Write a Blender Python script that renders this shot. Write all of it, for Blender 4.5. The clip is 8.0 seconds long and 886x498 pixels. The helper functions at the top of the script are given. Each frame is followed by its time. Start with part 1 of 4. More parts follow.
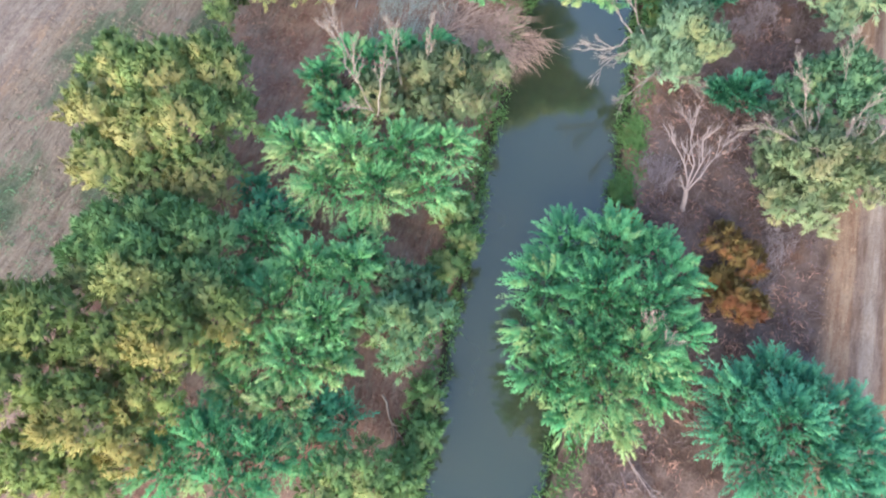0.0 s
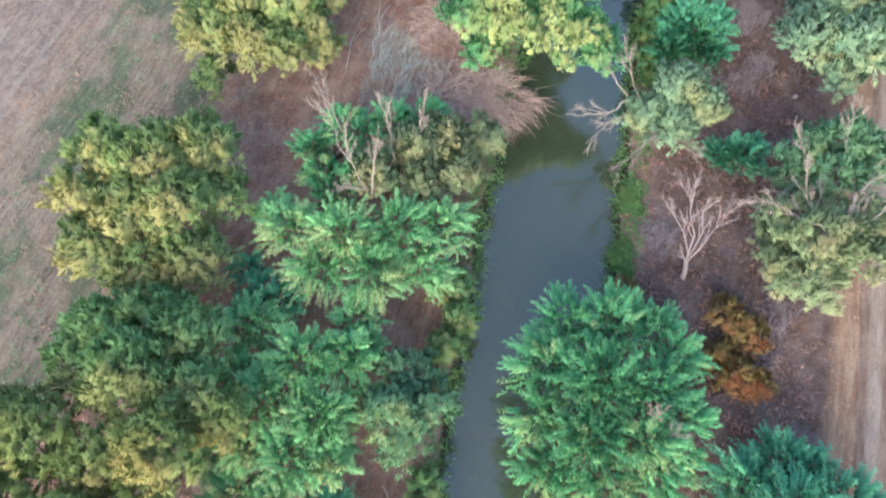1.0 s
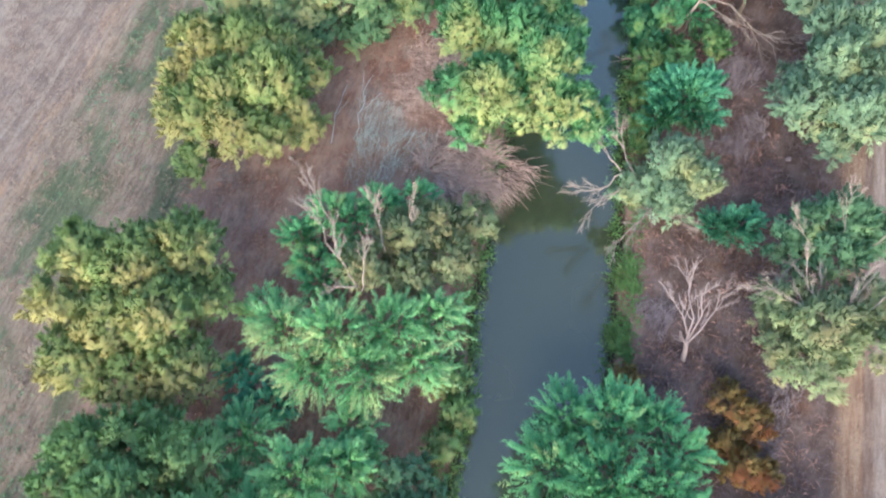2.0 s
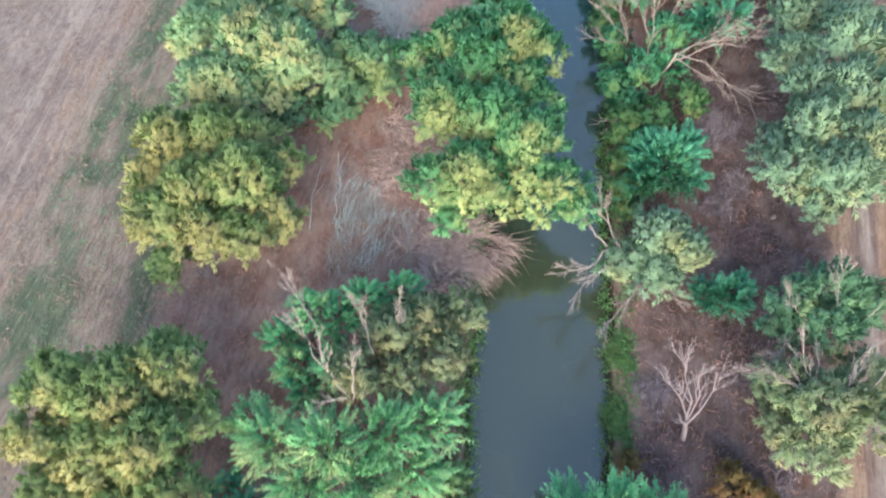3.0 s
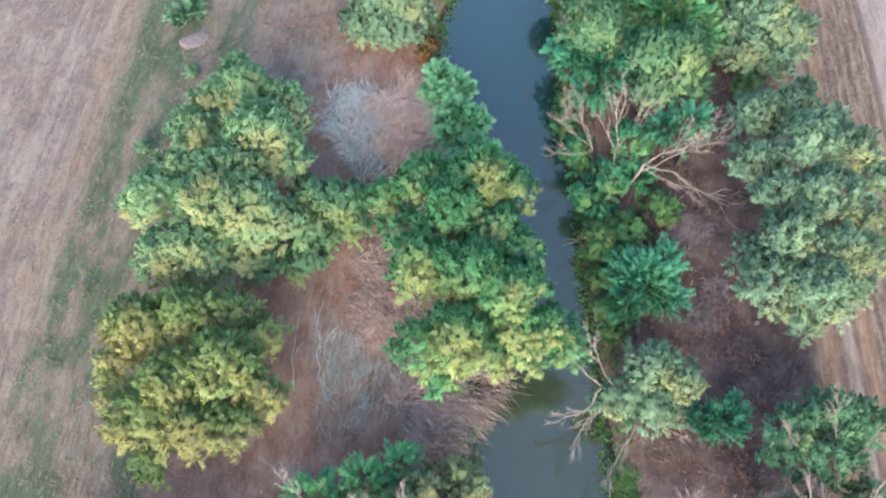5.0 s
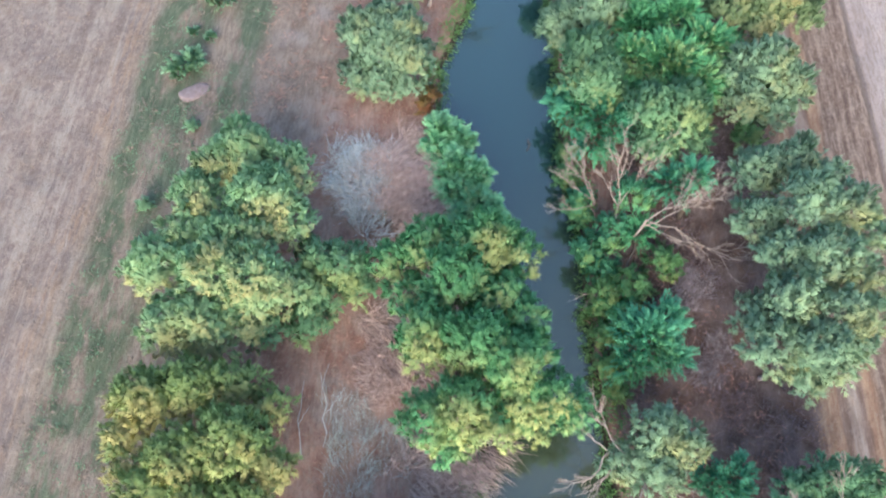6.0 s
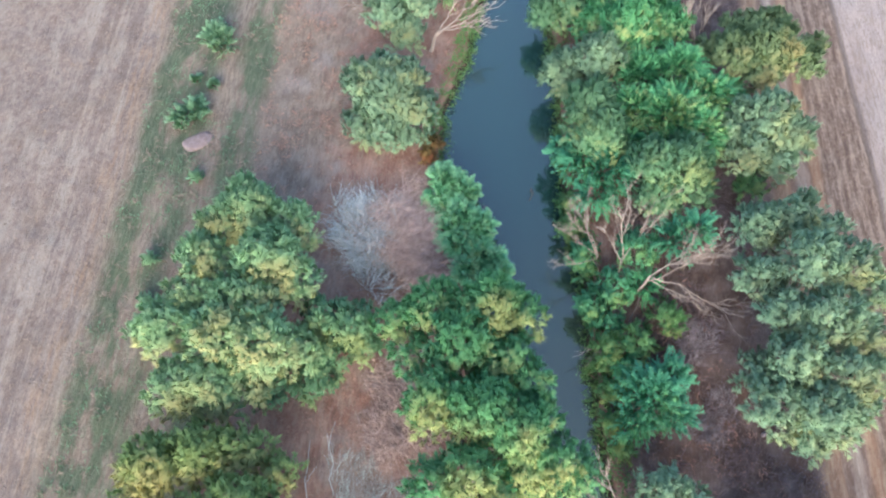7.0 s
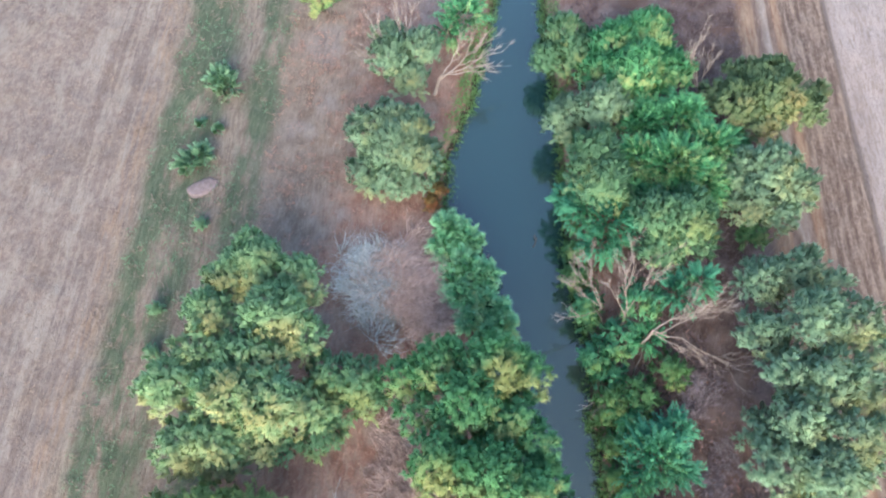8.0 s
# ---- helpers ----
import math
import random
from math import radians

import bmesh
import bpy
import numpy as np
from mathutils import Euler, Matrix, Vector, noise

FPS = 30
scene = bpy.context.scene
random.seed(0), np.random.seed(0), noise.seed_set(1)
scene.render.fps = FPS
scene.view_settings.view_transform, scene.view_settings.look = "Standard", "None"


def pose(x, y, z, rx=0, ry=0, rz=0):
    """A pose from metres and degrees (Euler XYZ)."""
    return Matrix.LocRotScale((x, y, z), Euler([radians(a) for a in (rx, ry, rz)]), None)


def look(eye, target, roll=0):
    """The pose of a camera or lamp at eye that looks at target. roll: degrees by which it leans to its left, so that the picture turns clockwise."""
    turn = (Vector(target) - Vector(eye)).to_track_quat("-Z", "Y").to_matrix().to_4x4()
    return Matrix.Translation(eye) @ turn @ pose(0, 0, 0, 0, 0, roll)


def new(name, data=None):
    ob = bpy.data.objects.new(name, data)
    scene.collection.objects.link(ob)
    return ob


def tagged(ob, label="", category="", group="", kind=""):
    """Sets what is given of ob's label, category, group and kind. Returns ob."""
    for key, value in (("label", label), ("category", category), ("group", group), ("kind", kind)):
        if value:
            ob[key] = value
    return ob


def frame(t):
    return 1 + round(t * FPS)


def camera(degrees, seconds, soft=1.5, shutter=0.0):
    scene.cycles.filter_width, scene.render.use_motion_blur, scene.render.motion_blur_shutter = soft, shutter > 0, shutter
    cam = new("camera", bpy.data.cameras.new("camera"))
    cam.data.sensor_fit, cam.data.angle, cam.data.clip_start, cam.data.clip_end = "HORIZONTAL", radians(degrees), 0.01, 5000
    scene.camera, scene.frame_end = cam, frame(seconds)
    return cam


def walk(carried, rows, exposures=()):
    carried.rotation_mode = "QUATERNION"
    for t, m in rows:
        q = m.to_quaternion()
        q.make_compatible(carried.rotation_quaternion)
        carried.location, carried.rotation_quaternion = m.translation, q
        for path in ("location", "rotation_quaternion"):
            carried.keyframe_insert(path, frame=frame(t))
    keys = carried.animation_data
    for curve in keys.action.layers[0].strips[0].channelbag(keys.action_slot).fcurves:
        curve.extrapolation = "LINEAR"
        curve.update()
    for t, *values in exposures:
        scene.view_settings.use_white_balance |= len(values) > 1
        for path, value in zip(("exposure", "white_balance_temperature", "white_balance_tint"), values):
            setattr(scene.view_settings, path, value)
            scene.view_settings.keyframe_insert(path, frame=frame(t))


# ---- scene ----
cam = camera(64.0, 8.0, soft=2.1, shutter=0.5)
METRES, EYE, TILT, LEAN, TURN = 40.0, 39.8, -63.3, 0.0, 0.0
ROWS = [
    (0.0, 0.0, 0.0, 0.0, -0.0, -0.0, 0.0),
    (0.5, -0.0041, 0.0097, 0.0574, -0.36, -0.07, 0.61),
    (1.0, -0.0056, 0.0211, 0.1204, -0.59, -0.1, 1.15),
    (1.5, -0.0072, 0.0347, 0.1892, -0.93, -0.19, 1.8),
    (3.0, -0.004, 0.0791, 0.4065, -3.19, -0.56, 6.71),
    (3.5, -0.0021, 0.0914, 0.4776, -4.17, -0.76, 8.69),
    (4.0, 0.0005, 0.1017, 0.5447, -5.13, -1.0, 10.54),
    (4.5, 0.003, 0.1072, 0.6061, -5.94, -1.2, 12.01),
    (6.0, 0.0154, 0.1099, 0.7761, -6.92, -1.6, 13.68),
    (6.5, 0.0215, 0.1075, 0.8304, -7.05, -1.67, 13.88),
    (7.0, 0.0279, 0.105, 0.8841, -7.13, -1.76, 13.93),
    (7.5, 0.0336, 0.1025, 0.9364, -7.23, -1.82, 13.93),
    (8.0, 0.0418, 0.0998, 0.9875, -7.22, -1.88, 13.92),
]
walk(cam, [(t, pose(0, 0, EYE, TILT, LEAN, TURN) @ pose(METRES * x, METRES * y, METRES * z, 90 + pitch, roll, yaw)) for t, x, y, z, yaw, pitch, roll in ROWS],
     exposures=[(0.0, 2.40), (8.0, 2.40)])

# ---- light: a soft evening sky with thin cloud ----
world = bpy.data.worlds.new("evening_sky")
scene.world = world
world.use_nodes = True
wn, wl = world.node_tree.nodes, world.node_tree.links
SUN_UP, SUN_FROM = 27.0, 198.0       # degrees above the horizon, and clockwise from the way ahead
sky = wn.new("ShaderNodeTexSky")
sky.sky_type, sky.sun_disc = "NISHITA", False
sky.sun_elevation, sky.sun_rotation = radians(SUN_UP), radians(SUN_FROM)
sky.air_density, sky.dust_density, sky.ozone_density = 1.0, 1.2, 1.4
wn["Background"].inputs["Strength"].default_value = 0.133
wl.new(sky.outputs["Color"], wn["Background"].inputs["Color"])
sun_data = bpy.data.lights.new("sun", "SUN")
sun_data.energy, sun_data.angle, sun_data.color = 1.45, radians(52), (1.0, 0.87, 0.68)
sun = new("sun", sun_data)
SUN_AT = Vector((math.sin(radians(SUN_FROM)) * math.cos(radians(SUN_UP)), math.cos(radians(SUN_FROM)) * math.cos(radians(SUN_UP)), math.sin(radians(SUN_UP))))
sun.matrix_world = look(SUN_AT * 60, (0, 0, 0))


# ---- materials ----
class Nodes:
    """Short hand for a node material."""

    def __init__(self, name):
        self.mat = bpy.data.materials.new(name)
        self.mat.use_nodes = True
        self.n, self.l = self.mat.node_tree.nodes, self.mat.node_tree.links
        self.bsdf = self.n["Principled BSDF"]
        self.out = self.n["Material Output"]

    def put(self, socket, value):
        if hasattr(value, "is_output"):
            self.l.new(value, socket)
        elif isinstance(value, tuple) and len(value) == 3 and socket.type == "RGBA":
            socket.default_value = (*value, 1.0)
        else:
            socket.default_value = value

    def coords(self, angle=0.0, scale=(1, 1, 1)):
        g = self.n.new("ShaderNodeNewGeometry")
        m = self.n.new("ShaderNodeMapping")
        m.inputs["Rotation"].default_value = (0, 0, angle)
        m.inputs["Scale"].default_value = scale
        self.l.new(g.outputs["Position"], m.inputs["Vector"])
        if angle:
            m.inputs["Scale"].default_value = (1, 1, 1)
            t = self.n.new("ShaderNodeMapping")
            t.inputs["Scale"].default_value = scale
            self.l.new(m.outputs["Vector"], t.inputs["Vector"])
            return t.outputs["Vector"]
        return m.outputs["Vector"]

    def noise(self, vec, scale, detail=4.0, rough=0.55, distort=0.0):
        t = self.n.new("ShaderNodeTexNoise")
        self.put(t.inputs["Vector"], vec)
        for k, v in (("Scale", scale), ("Detail", detail), ("Roughness", rough), ("Distortion", distort)):
            t.inputs[k].default_value = v
        return t.outputs["Fac"]

    def random(self):
        return self.n.new("ShaderNodeNewGeometry").outputs["Random Per Island"]

    def math(self, op, a, b=0.0, c=0.0):
        t = self.n.new("ShaderNodeMath")
        t.operation = op
        for s, v in zip(t.inputs, (a, b, c)):
            self.put(s, v)
        return t.outputs[0]

    def step(self, v, lo, hi):
        """0 below lo, 1 above hi, smooth between."""
        t = self.n.new("ShaderNodeMapRange")
        t.interpolation_type = "SMOOTHSTEP"
        self.put(t.inputs["Value"], v)
        t.inputs["From Min"].default_value, t.inputs["From Max"].default_value = lo, hi
        return t.outputs["Result"]

    def mix(self, fac, a, b, kind="MIX"):
        t = self.n.new("ShaderNodeMix")
        t.data_type, t.blend_type = "RGBA", kind
        self.put(t.inputs["Factor"], fac)
        self.put(t.inputs[6], a)
        self.put(t.inputs[7], b)
        return t.outputs[2]

    def axis(self, vec, n):
        t = self.n.new("ShaderNodeSeparateXYZ")
        self.l.new(vec, t.inputs[0])
        return t.outputs[n]

    def bump(self, height, strength, distance):
        t = self.n.new("ShaderNodeBump")
        t.inputs["Strength"].default_value, t.inputs["Distance"].default_value = strength, distance
        self.put(t.inputs["Height"], height)
        self.l.new(t.outputs["Normal"], self.bsdf.inputs["Normal"])


def foliage(name, deep, mid, tip, turned, amount, patch=0.35, glow=0.24, mixed=0.07):
    """Leaves: green from deep to tip, tuft by tuft, with whole sprays turned to another colour."""
    k = Nodes(name)
    p = k.coords()
    shoot, bunch = k.n.new("ShaderNodeUVMap"), k.n.new("ShaderNodeUVMap")
    shoot.uv_map, bunch.uv_map = "along", "bunch"
    tipward, southward = k.axis(shoot.outputs["UV"], 1), k.axis(shoot.outputs["UV"], 0)   # from base to tip of a shoot; the side on which it grows
    tuft, lump = k.axis(bunch.outputs["UV"], 0), k.axis(bunch.outputs["UV"], 1)     # each tuft and each bough has its own tone
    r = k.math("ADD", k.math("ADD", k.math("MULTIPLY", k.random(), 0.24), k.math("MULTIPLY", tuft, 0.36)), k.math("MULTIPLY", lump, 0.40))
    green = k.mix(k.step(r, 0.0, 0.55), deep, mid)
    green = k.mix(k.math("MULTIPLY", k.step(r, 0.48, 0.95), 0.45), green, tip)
    wide = k.noise(p, patch, 3.0)
    fine = k.noise(p, 1.7, 3.0)
    green = k.mix(k.math("MULTIPLY", k.step(fine, 0.38, 0.72), 0.25), green, tip)
    # light and shade put into the colour: shoots dark at base, pale at tip
    green = k.mix(k.math("MULTIPLY", k.step(tipward, 0.15, 1.0), 0.72), green, tip)
    lo = 0.64 - 0.26 * amount
    side = k.math("MULTIPLY", k.math("SUBTRACT", southward, 0.60), 0.62)   # more of the turned colour towards the south side
    own = k.math("ADD", k.math("MULTIPLY", k.math("SUBTRACT", lump, 0.5), 0.20), k.math("MULTIPLY", k.math("SUBTRACT", tuft, 0.5), mixed))
    where = k.step(k.math("ADD", k.math("ADD", wide, side), own), lo - 0.04, lo + 0.24)
    col = k.mix(k.math("MULTIPLY", where, k.math("ADD", 0.4, k.math("MULTIPLY", k.step(tipward, 0.0, 0.8), 0.6))), green, turned)
    k.put(k.bsdf.inputs["Base Color"], col)
    k.bsdf.inputs["Roughness"].default_value = 0.65
    k.bsdf.inputs["Specular IOR Level"].default_value = 0.18
    tr = k.n.new("ShaderNodeBsdfTranslucent")
    k.put(tr.inputs["Color"], col)
    ms = k.n.new("ShaderNodeMixShader")
    ms.inputs[0].default_value = glow
    k.l.new(k.bsdf.outputs[0], ms.inputs[1])
    k.l.new(tr.outputs[0], ms.inputs[2])
    k.l.new(ms.outputs[0], k.out.inputs["Surface"])
    return k.mat


def twigs(name, a, b, rough=0.85, scale=3.0):
    """Bark, dead wood and dry stems: two tones along grain, per stem."""
    k = Nodes(name)
    r = k.random()
    n = k.noise(k.coords(scale=(1, 1, 0.4)), scale, 5.0)
    col = k.mix(k.math("MULTIPLY", k.math("ADD", r, k.step(n, 0.3, 0.7)), 0.5), a, b)
    k.put(k.bsdf.inputs["Base Color"], col)
    k.bsdf.inputs["Roughness"].default_value = rough
    k.bump(k.noise(k.coords(), 14.0, 4.0), 0.5, 0.03)
    return k.mat


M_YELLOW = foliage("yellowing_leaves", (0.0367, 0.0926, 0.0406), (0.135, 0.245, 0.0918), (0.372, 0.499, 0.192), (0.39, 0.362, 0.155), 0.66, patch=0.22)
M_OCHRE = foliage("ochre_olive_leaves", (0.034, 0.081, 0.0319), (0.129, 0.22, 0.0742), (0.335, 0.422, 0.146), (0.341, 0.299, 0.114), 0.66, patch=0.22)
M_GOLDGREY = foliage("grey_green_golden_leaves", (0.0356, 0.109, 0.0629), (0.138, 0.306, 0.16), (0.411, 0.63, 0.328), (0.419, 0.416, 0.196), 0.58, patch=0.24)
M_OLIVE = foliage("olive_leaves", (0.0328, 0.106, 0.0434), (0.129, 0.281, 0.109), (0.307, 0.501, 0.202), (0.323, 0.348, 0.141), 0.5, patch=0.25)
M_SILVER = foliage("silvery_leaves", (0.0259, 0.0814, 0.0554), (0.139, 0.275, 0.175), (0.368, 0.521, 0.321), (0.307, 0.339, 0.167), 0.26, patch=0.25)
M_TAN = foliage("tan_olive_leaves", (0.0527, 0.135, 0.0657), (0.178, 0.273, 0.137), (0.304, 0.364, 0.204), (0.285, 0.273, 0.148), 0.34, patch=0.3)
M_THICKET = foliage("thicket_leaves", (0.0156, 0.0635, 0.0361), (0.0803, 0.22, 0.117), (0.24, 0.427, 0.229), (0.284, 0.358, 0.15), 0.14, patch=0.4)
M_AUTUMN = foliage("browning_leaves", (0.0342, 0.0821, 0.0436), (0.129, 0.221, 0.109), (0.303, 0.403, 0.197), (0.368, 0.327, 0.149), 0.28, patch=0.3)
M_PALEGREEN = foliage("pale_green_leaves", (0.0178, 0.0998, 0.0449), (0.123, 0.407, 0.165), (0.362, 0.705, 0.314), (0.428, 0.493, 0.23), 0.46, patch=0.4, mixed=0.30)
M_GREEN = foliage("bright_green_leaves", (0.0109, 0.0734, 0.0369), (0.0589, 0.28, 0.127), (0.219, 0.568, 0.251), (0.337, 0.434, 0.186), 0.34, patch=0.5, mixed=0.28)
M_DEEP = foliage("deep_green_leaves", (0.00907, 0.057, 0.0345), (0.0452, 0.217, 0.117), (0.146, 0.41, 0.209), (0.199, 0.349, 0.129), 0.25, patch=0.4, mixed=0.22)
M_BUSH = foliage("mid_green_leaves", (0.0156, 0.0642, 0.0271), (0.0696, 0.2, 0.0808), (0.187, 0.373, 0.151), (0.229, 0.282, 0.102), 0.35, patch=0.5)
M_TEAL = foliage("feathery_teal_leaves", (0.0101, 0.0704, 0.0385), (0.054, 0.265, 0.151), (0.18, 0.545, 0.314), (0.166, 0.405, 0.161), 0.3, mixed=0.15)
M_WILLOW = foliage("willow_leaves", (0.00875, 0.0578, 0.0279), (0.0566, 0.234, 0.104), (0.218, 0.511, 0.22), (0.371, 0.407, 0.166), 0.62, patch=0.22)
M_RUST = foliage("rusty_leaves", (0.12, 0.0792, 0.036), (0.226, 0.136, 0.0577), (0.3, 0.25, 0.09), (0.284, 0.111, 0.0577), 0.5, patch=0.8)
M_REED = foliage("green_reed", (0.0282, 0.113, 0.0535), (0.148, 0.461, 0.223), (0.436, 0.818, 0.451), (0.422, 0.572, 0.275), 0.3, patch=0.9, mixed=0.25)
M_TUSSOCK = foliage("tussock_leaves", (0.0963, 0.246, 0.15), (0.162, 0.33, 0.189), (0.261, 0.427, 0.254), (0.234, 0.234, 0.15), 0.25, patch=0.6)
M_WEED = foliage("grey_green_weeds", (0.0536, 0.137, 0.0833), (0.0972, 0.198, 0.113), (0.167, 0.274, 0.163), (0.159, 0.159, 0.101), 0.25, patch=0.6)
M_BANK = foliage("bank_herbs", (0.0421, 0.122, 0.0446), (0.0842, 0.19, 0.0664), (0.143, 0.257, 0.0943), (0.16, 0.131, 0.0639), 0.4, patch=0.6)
M_BARK = twigs("grey_bark", (0.0567, 0.0441, 0.0347), (0.119, 0.0957, 0.0759))
M_DEAD = twigs("bleached_dead_wood", (0.151, 0.118, 0.102), (0.32, 0.264, 0.232))
M_DEADPINK = twigs("pinkish_dead_wood", (0.158, 0.12, 0.12), (0.277, 0.228, 0.228))
M_STRAW = twigs("dry_reed_straw", (0.259, 0.172, 0.149), (0.575, 0.439, 0.389))
M_GREYREED = twigs("grey_blue_dead_reed", (0.252, 0.287, 0.293), (0.494, 0.522, 0.53))
M_HAZE = twigs("pale_teal_dry_grass", (0.249, 0.3, 0.287), (0.37, 0.431, 0.411))
M_VIOLET = twigs("violet_grey_twigs", (0.139, 0.11, 0.12), (0.304, 0.257, 0.277))
M_SCRUB = twigs("purple_brown_twigs", (0.0743, 0.0461, 0.0474), (0.192, 0.14, 0.145))
M_DRYGRASS = twigs("dry_grass", (0.139, 0.0946, 0.0728), (0.264, 0.203, 0.169))
M_REDGRASS = twigs("reddish_dry_herbs", (0.184, 0.095, 0.0711), (0.383, 0.224, 0.176))
M_PALEGRASS = twigs("orange_dry_grass", (0.208, 0.12, 0.0756), (0.33, 0.218, 0.152))

SLANT = 0.335                     # the fields' edges run this far to the east for each metre north
ANGLE = math.atan(SLANT)


def ground_material():
    k = Nodes("dry_earth_and_grass")
    p = k.coords()
    q = k.coords(angle=ANGLE)      # x across the furrows, y along them
    streak = k.coords(angle=ANGLE, scale=(1.0, 0.12, 1.0))
    across = k.math("MULTIPLY", k.axis(q, 0), 1.0 / math.cos(ANGLE))   # x - SLANT * y
    soft = k.noise(p, 0.22, 4.0)
    wob = k.math("MULTIPLY", k.math("SUBTRACT", soft, 0.5), 5.0)
    big, mid, fine = k.noise(p, 0.09, 4.0), k.noise(p, 0.5, 5.0), k.noise(p, 5.0, 5.0, 0.7)
    lines, threads = k.noise(streak, 0.7, 5.0, 0.6), k.noise(streak, 2.6, 4.0, 0.65)
    # bare middle ground by the trees: pinkish grass, redder litter further in
    w = k.math("ADD", k.math("ADD", across, 41.2), k.math("MULTIPLY", wob, 0.6))
    blot = k.noise(p, 0.33, 5.0, 0.62, 0.6)
    grass = k.mix(k.step(mid, 0.34, 0.66), (0.240, 0.174, 0.144), (0.345, 0.265, 0.226))
    litter = k.mix(k.step(mid, 0.34, 0.66), (0.345, 0.180, 0.145), (0.48, 0.302, 0.258))
    upstream = k.math("MULTIPLY", k.step(k.axis(p, 1), 48.0, 72.0), 9.0)   # less litter where the trees stand apart
    redder = k.math("SUBTRACT", k.math("ADD", k.math("MULTIPLY", k.math("SUBTRACT", blot, 0.5), 14.0), w), upstream)
    earth = k.mix(k.step(redder, 8.0, 14.5), grass, litter)
    ashen = k.noise(p, 0.16, 3.0, 0.5)                                    # greyish, mauve patches of old reed litter
    earth = k.mix(k.math("MULTIPLY", k.step(ashen, 0.53, 0.64), 0.6), earth, (0.36, 0.300, 0.300))
    strokes = k.noise(k.coords(angle=ANGLE - 0.25, scale=(1.0, 0.3, 1.0)), 1.5, 5.0, 0.65)
    earth = k.mix(k.math("MULTIPLY", k.step(strokes, 0.52, 0.68), 0.3), earth, (0.165, 0.098, 0.082))
    earth = k.mix(k.math("MULTIPLY", k.step(strokes, 0.47, 0.34), 0.5), earth, (0.40, 0.305, 0.275))
    blades_lie = k.noise(k.coords(angle=ANGLE, scale=(1.0, 0.15, 1.0)), 4.0, 4.0, 0.65)
    earth = k.mix(k.math("MULTIPLY", k.step(blades_lie, 0.5, 0.66), 0.32), earth, (0.19, 0.118, 0.095))
    earth = k.mix(k.math("MULTIPLY", k.step(blades_lie, 0.48, 0.34), 0.4), earth, (0.43, 0.335, 0.29))
    # purple-brown under the scrub on the east bank
    scrubby = k.mix(k.step(mid, 0.34, 0.68), (0.125, 0.076, 0.068), (0.262, 0.180, 0.166))
    scrubby = k.mix(k.math("MULTIPLY", k.step(blot, 0.53, 0.66), 0.7), scrubby, (0.235, 0.125, 0.092))
    scrubby = k.mix(k.math("MULTIPLY", k.step(soft, 0.54, 0.68), 0.6), scrubby, (0.215, 0.172, 0.192))
    earth = k.mix(k.step(across, 3.0, 6.0), earth, scrubby)
    # stubble to the west
    # old drill rows run along it, clearest beside the weeds; the rest is mottled
    drill = k.noise(k.coords(angle=ANGLE, scale=(1.0, 0.022, 1.0)), 1.5, 3.0, 0.55)
    hair = k.noise(k.coords(angle=ANGLE, scale=(1.0, 0.09, 1.0)), 6.0, 3.0, 0.6)
    mottle = k.noise(p, 1.5, 4.0, 0.62, 0.3)
    stub = k.mix(k.step(mottle, 0.34, 0.66), (0.262, 0.190, 0.170), (0.365, 0.283, 0.258))
    stub = k.mix(k.math("MULTIPLY", k.step(blot, 0.50, 0.66), 0.55), stub, (0.225, 0.172, 0.168))
    stub = k.mix(k.math("MULTIPLY", k.step(soft, 0.52, 0.66), 0.35), stub, (0.30, 0.215, 0.165))
    pale_patch = k.noise(k.coords(angle=ANGLE, scale=(1.0, 0.4, 1.0)), 0.45, 4.0, 0.6, 0.5)
    stub = k.mix(k.math("MULTIPLY", k.step(pale_patch, 0.50, 0.64), 0.6), stub, (0.42, 0.345, 0.31))
    stub = k.mix(k.math("MULTIPLY", k.step(pale_patch, 0.46, 0.34), 0.45), stub, (0.215, 0.165, 0.155))
    near_weeds = k.math("ADD", 0.25, k.math("MULTIPLY", k.step(w, -9.0, -4.5), 0.75))
    stub = k.mix(k.math("MULTIPLY", k.math("MULTIPLY", k.step(drill, 0.50, 0.60), near_weeds), 0.5), stub, (0.205, 0.150, 0.138))
    stub = k.mix(k.math("MULTIPLY", k.math("MULTIPLY", k.step(drill, 0.46, 0.38), near_weeds), 0.5), stub, (0.43, 0.35, 0.315))
    stub = k.mix(k.math("MULTIPLY", k.step(hair, 0.5, 0.66), 0.35), stub, (0.23, 0.160, 0.135))
    edge = k.math("MULTIPLY", k.step(w, -2.6, -0.8), k.step(threads, 0.44, 0.62))
    stub = k.mix(k.math("MULTIPLY", edge, 0.6), stub, (0.42, 0.27, 0.19))
    # weedy green strip beside it
    wide_band = k.math("MULTIPLY", k.step(w, 0.2, 2.0), k.step(w, 7.6, 5.6))
    thin_band = k.math("MULTIPLY", k.step(w, 8.2, 9.6), k.step(w, 12.6, 11.2))
    band = k.math("MAXIMUM", wide_band, thin_band)
    patchy = k.math("ADD", k.math("MULTIPLY", k.noise(k.coords(angle=ANGLE, scale=(1.0, 0.45, 1.0)), 0.3, 4.0, 0.6), 0.75), k.math("MULTIPLY", blades_lie, 0.25))
    green = k.mix(k.step(blades_lie, 0.36, 0.64), (0.088, 0.117, 0.077), (0.148, 0.172, 0.117))
    dry = k.mix(k.step(blades_lie, 0.34, 0.66), (0.235, 0.172, 0.142), (0.36, 0.282, 0.24))
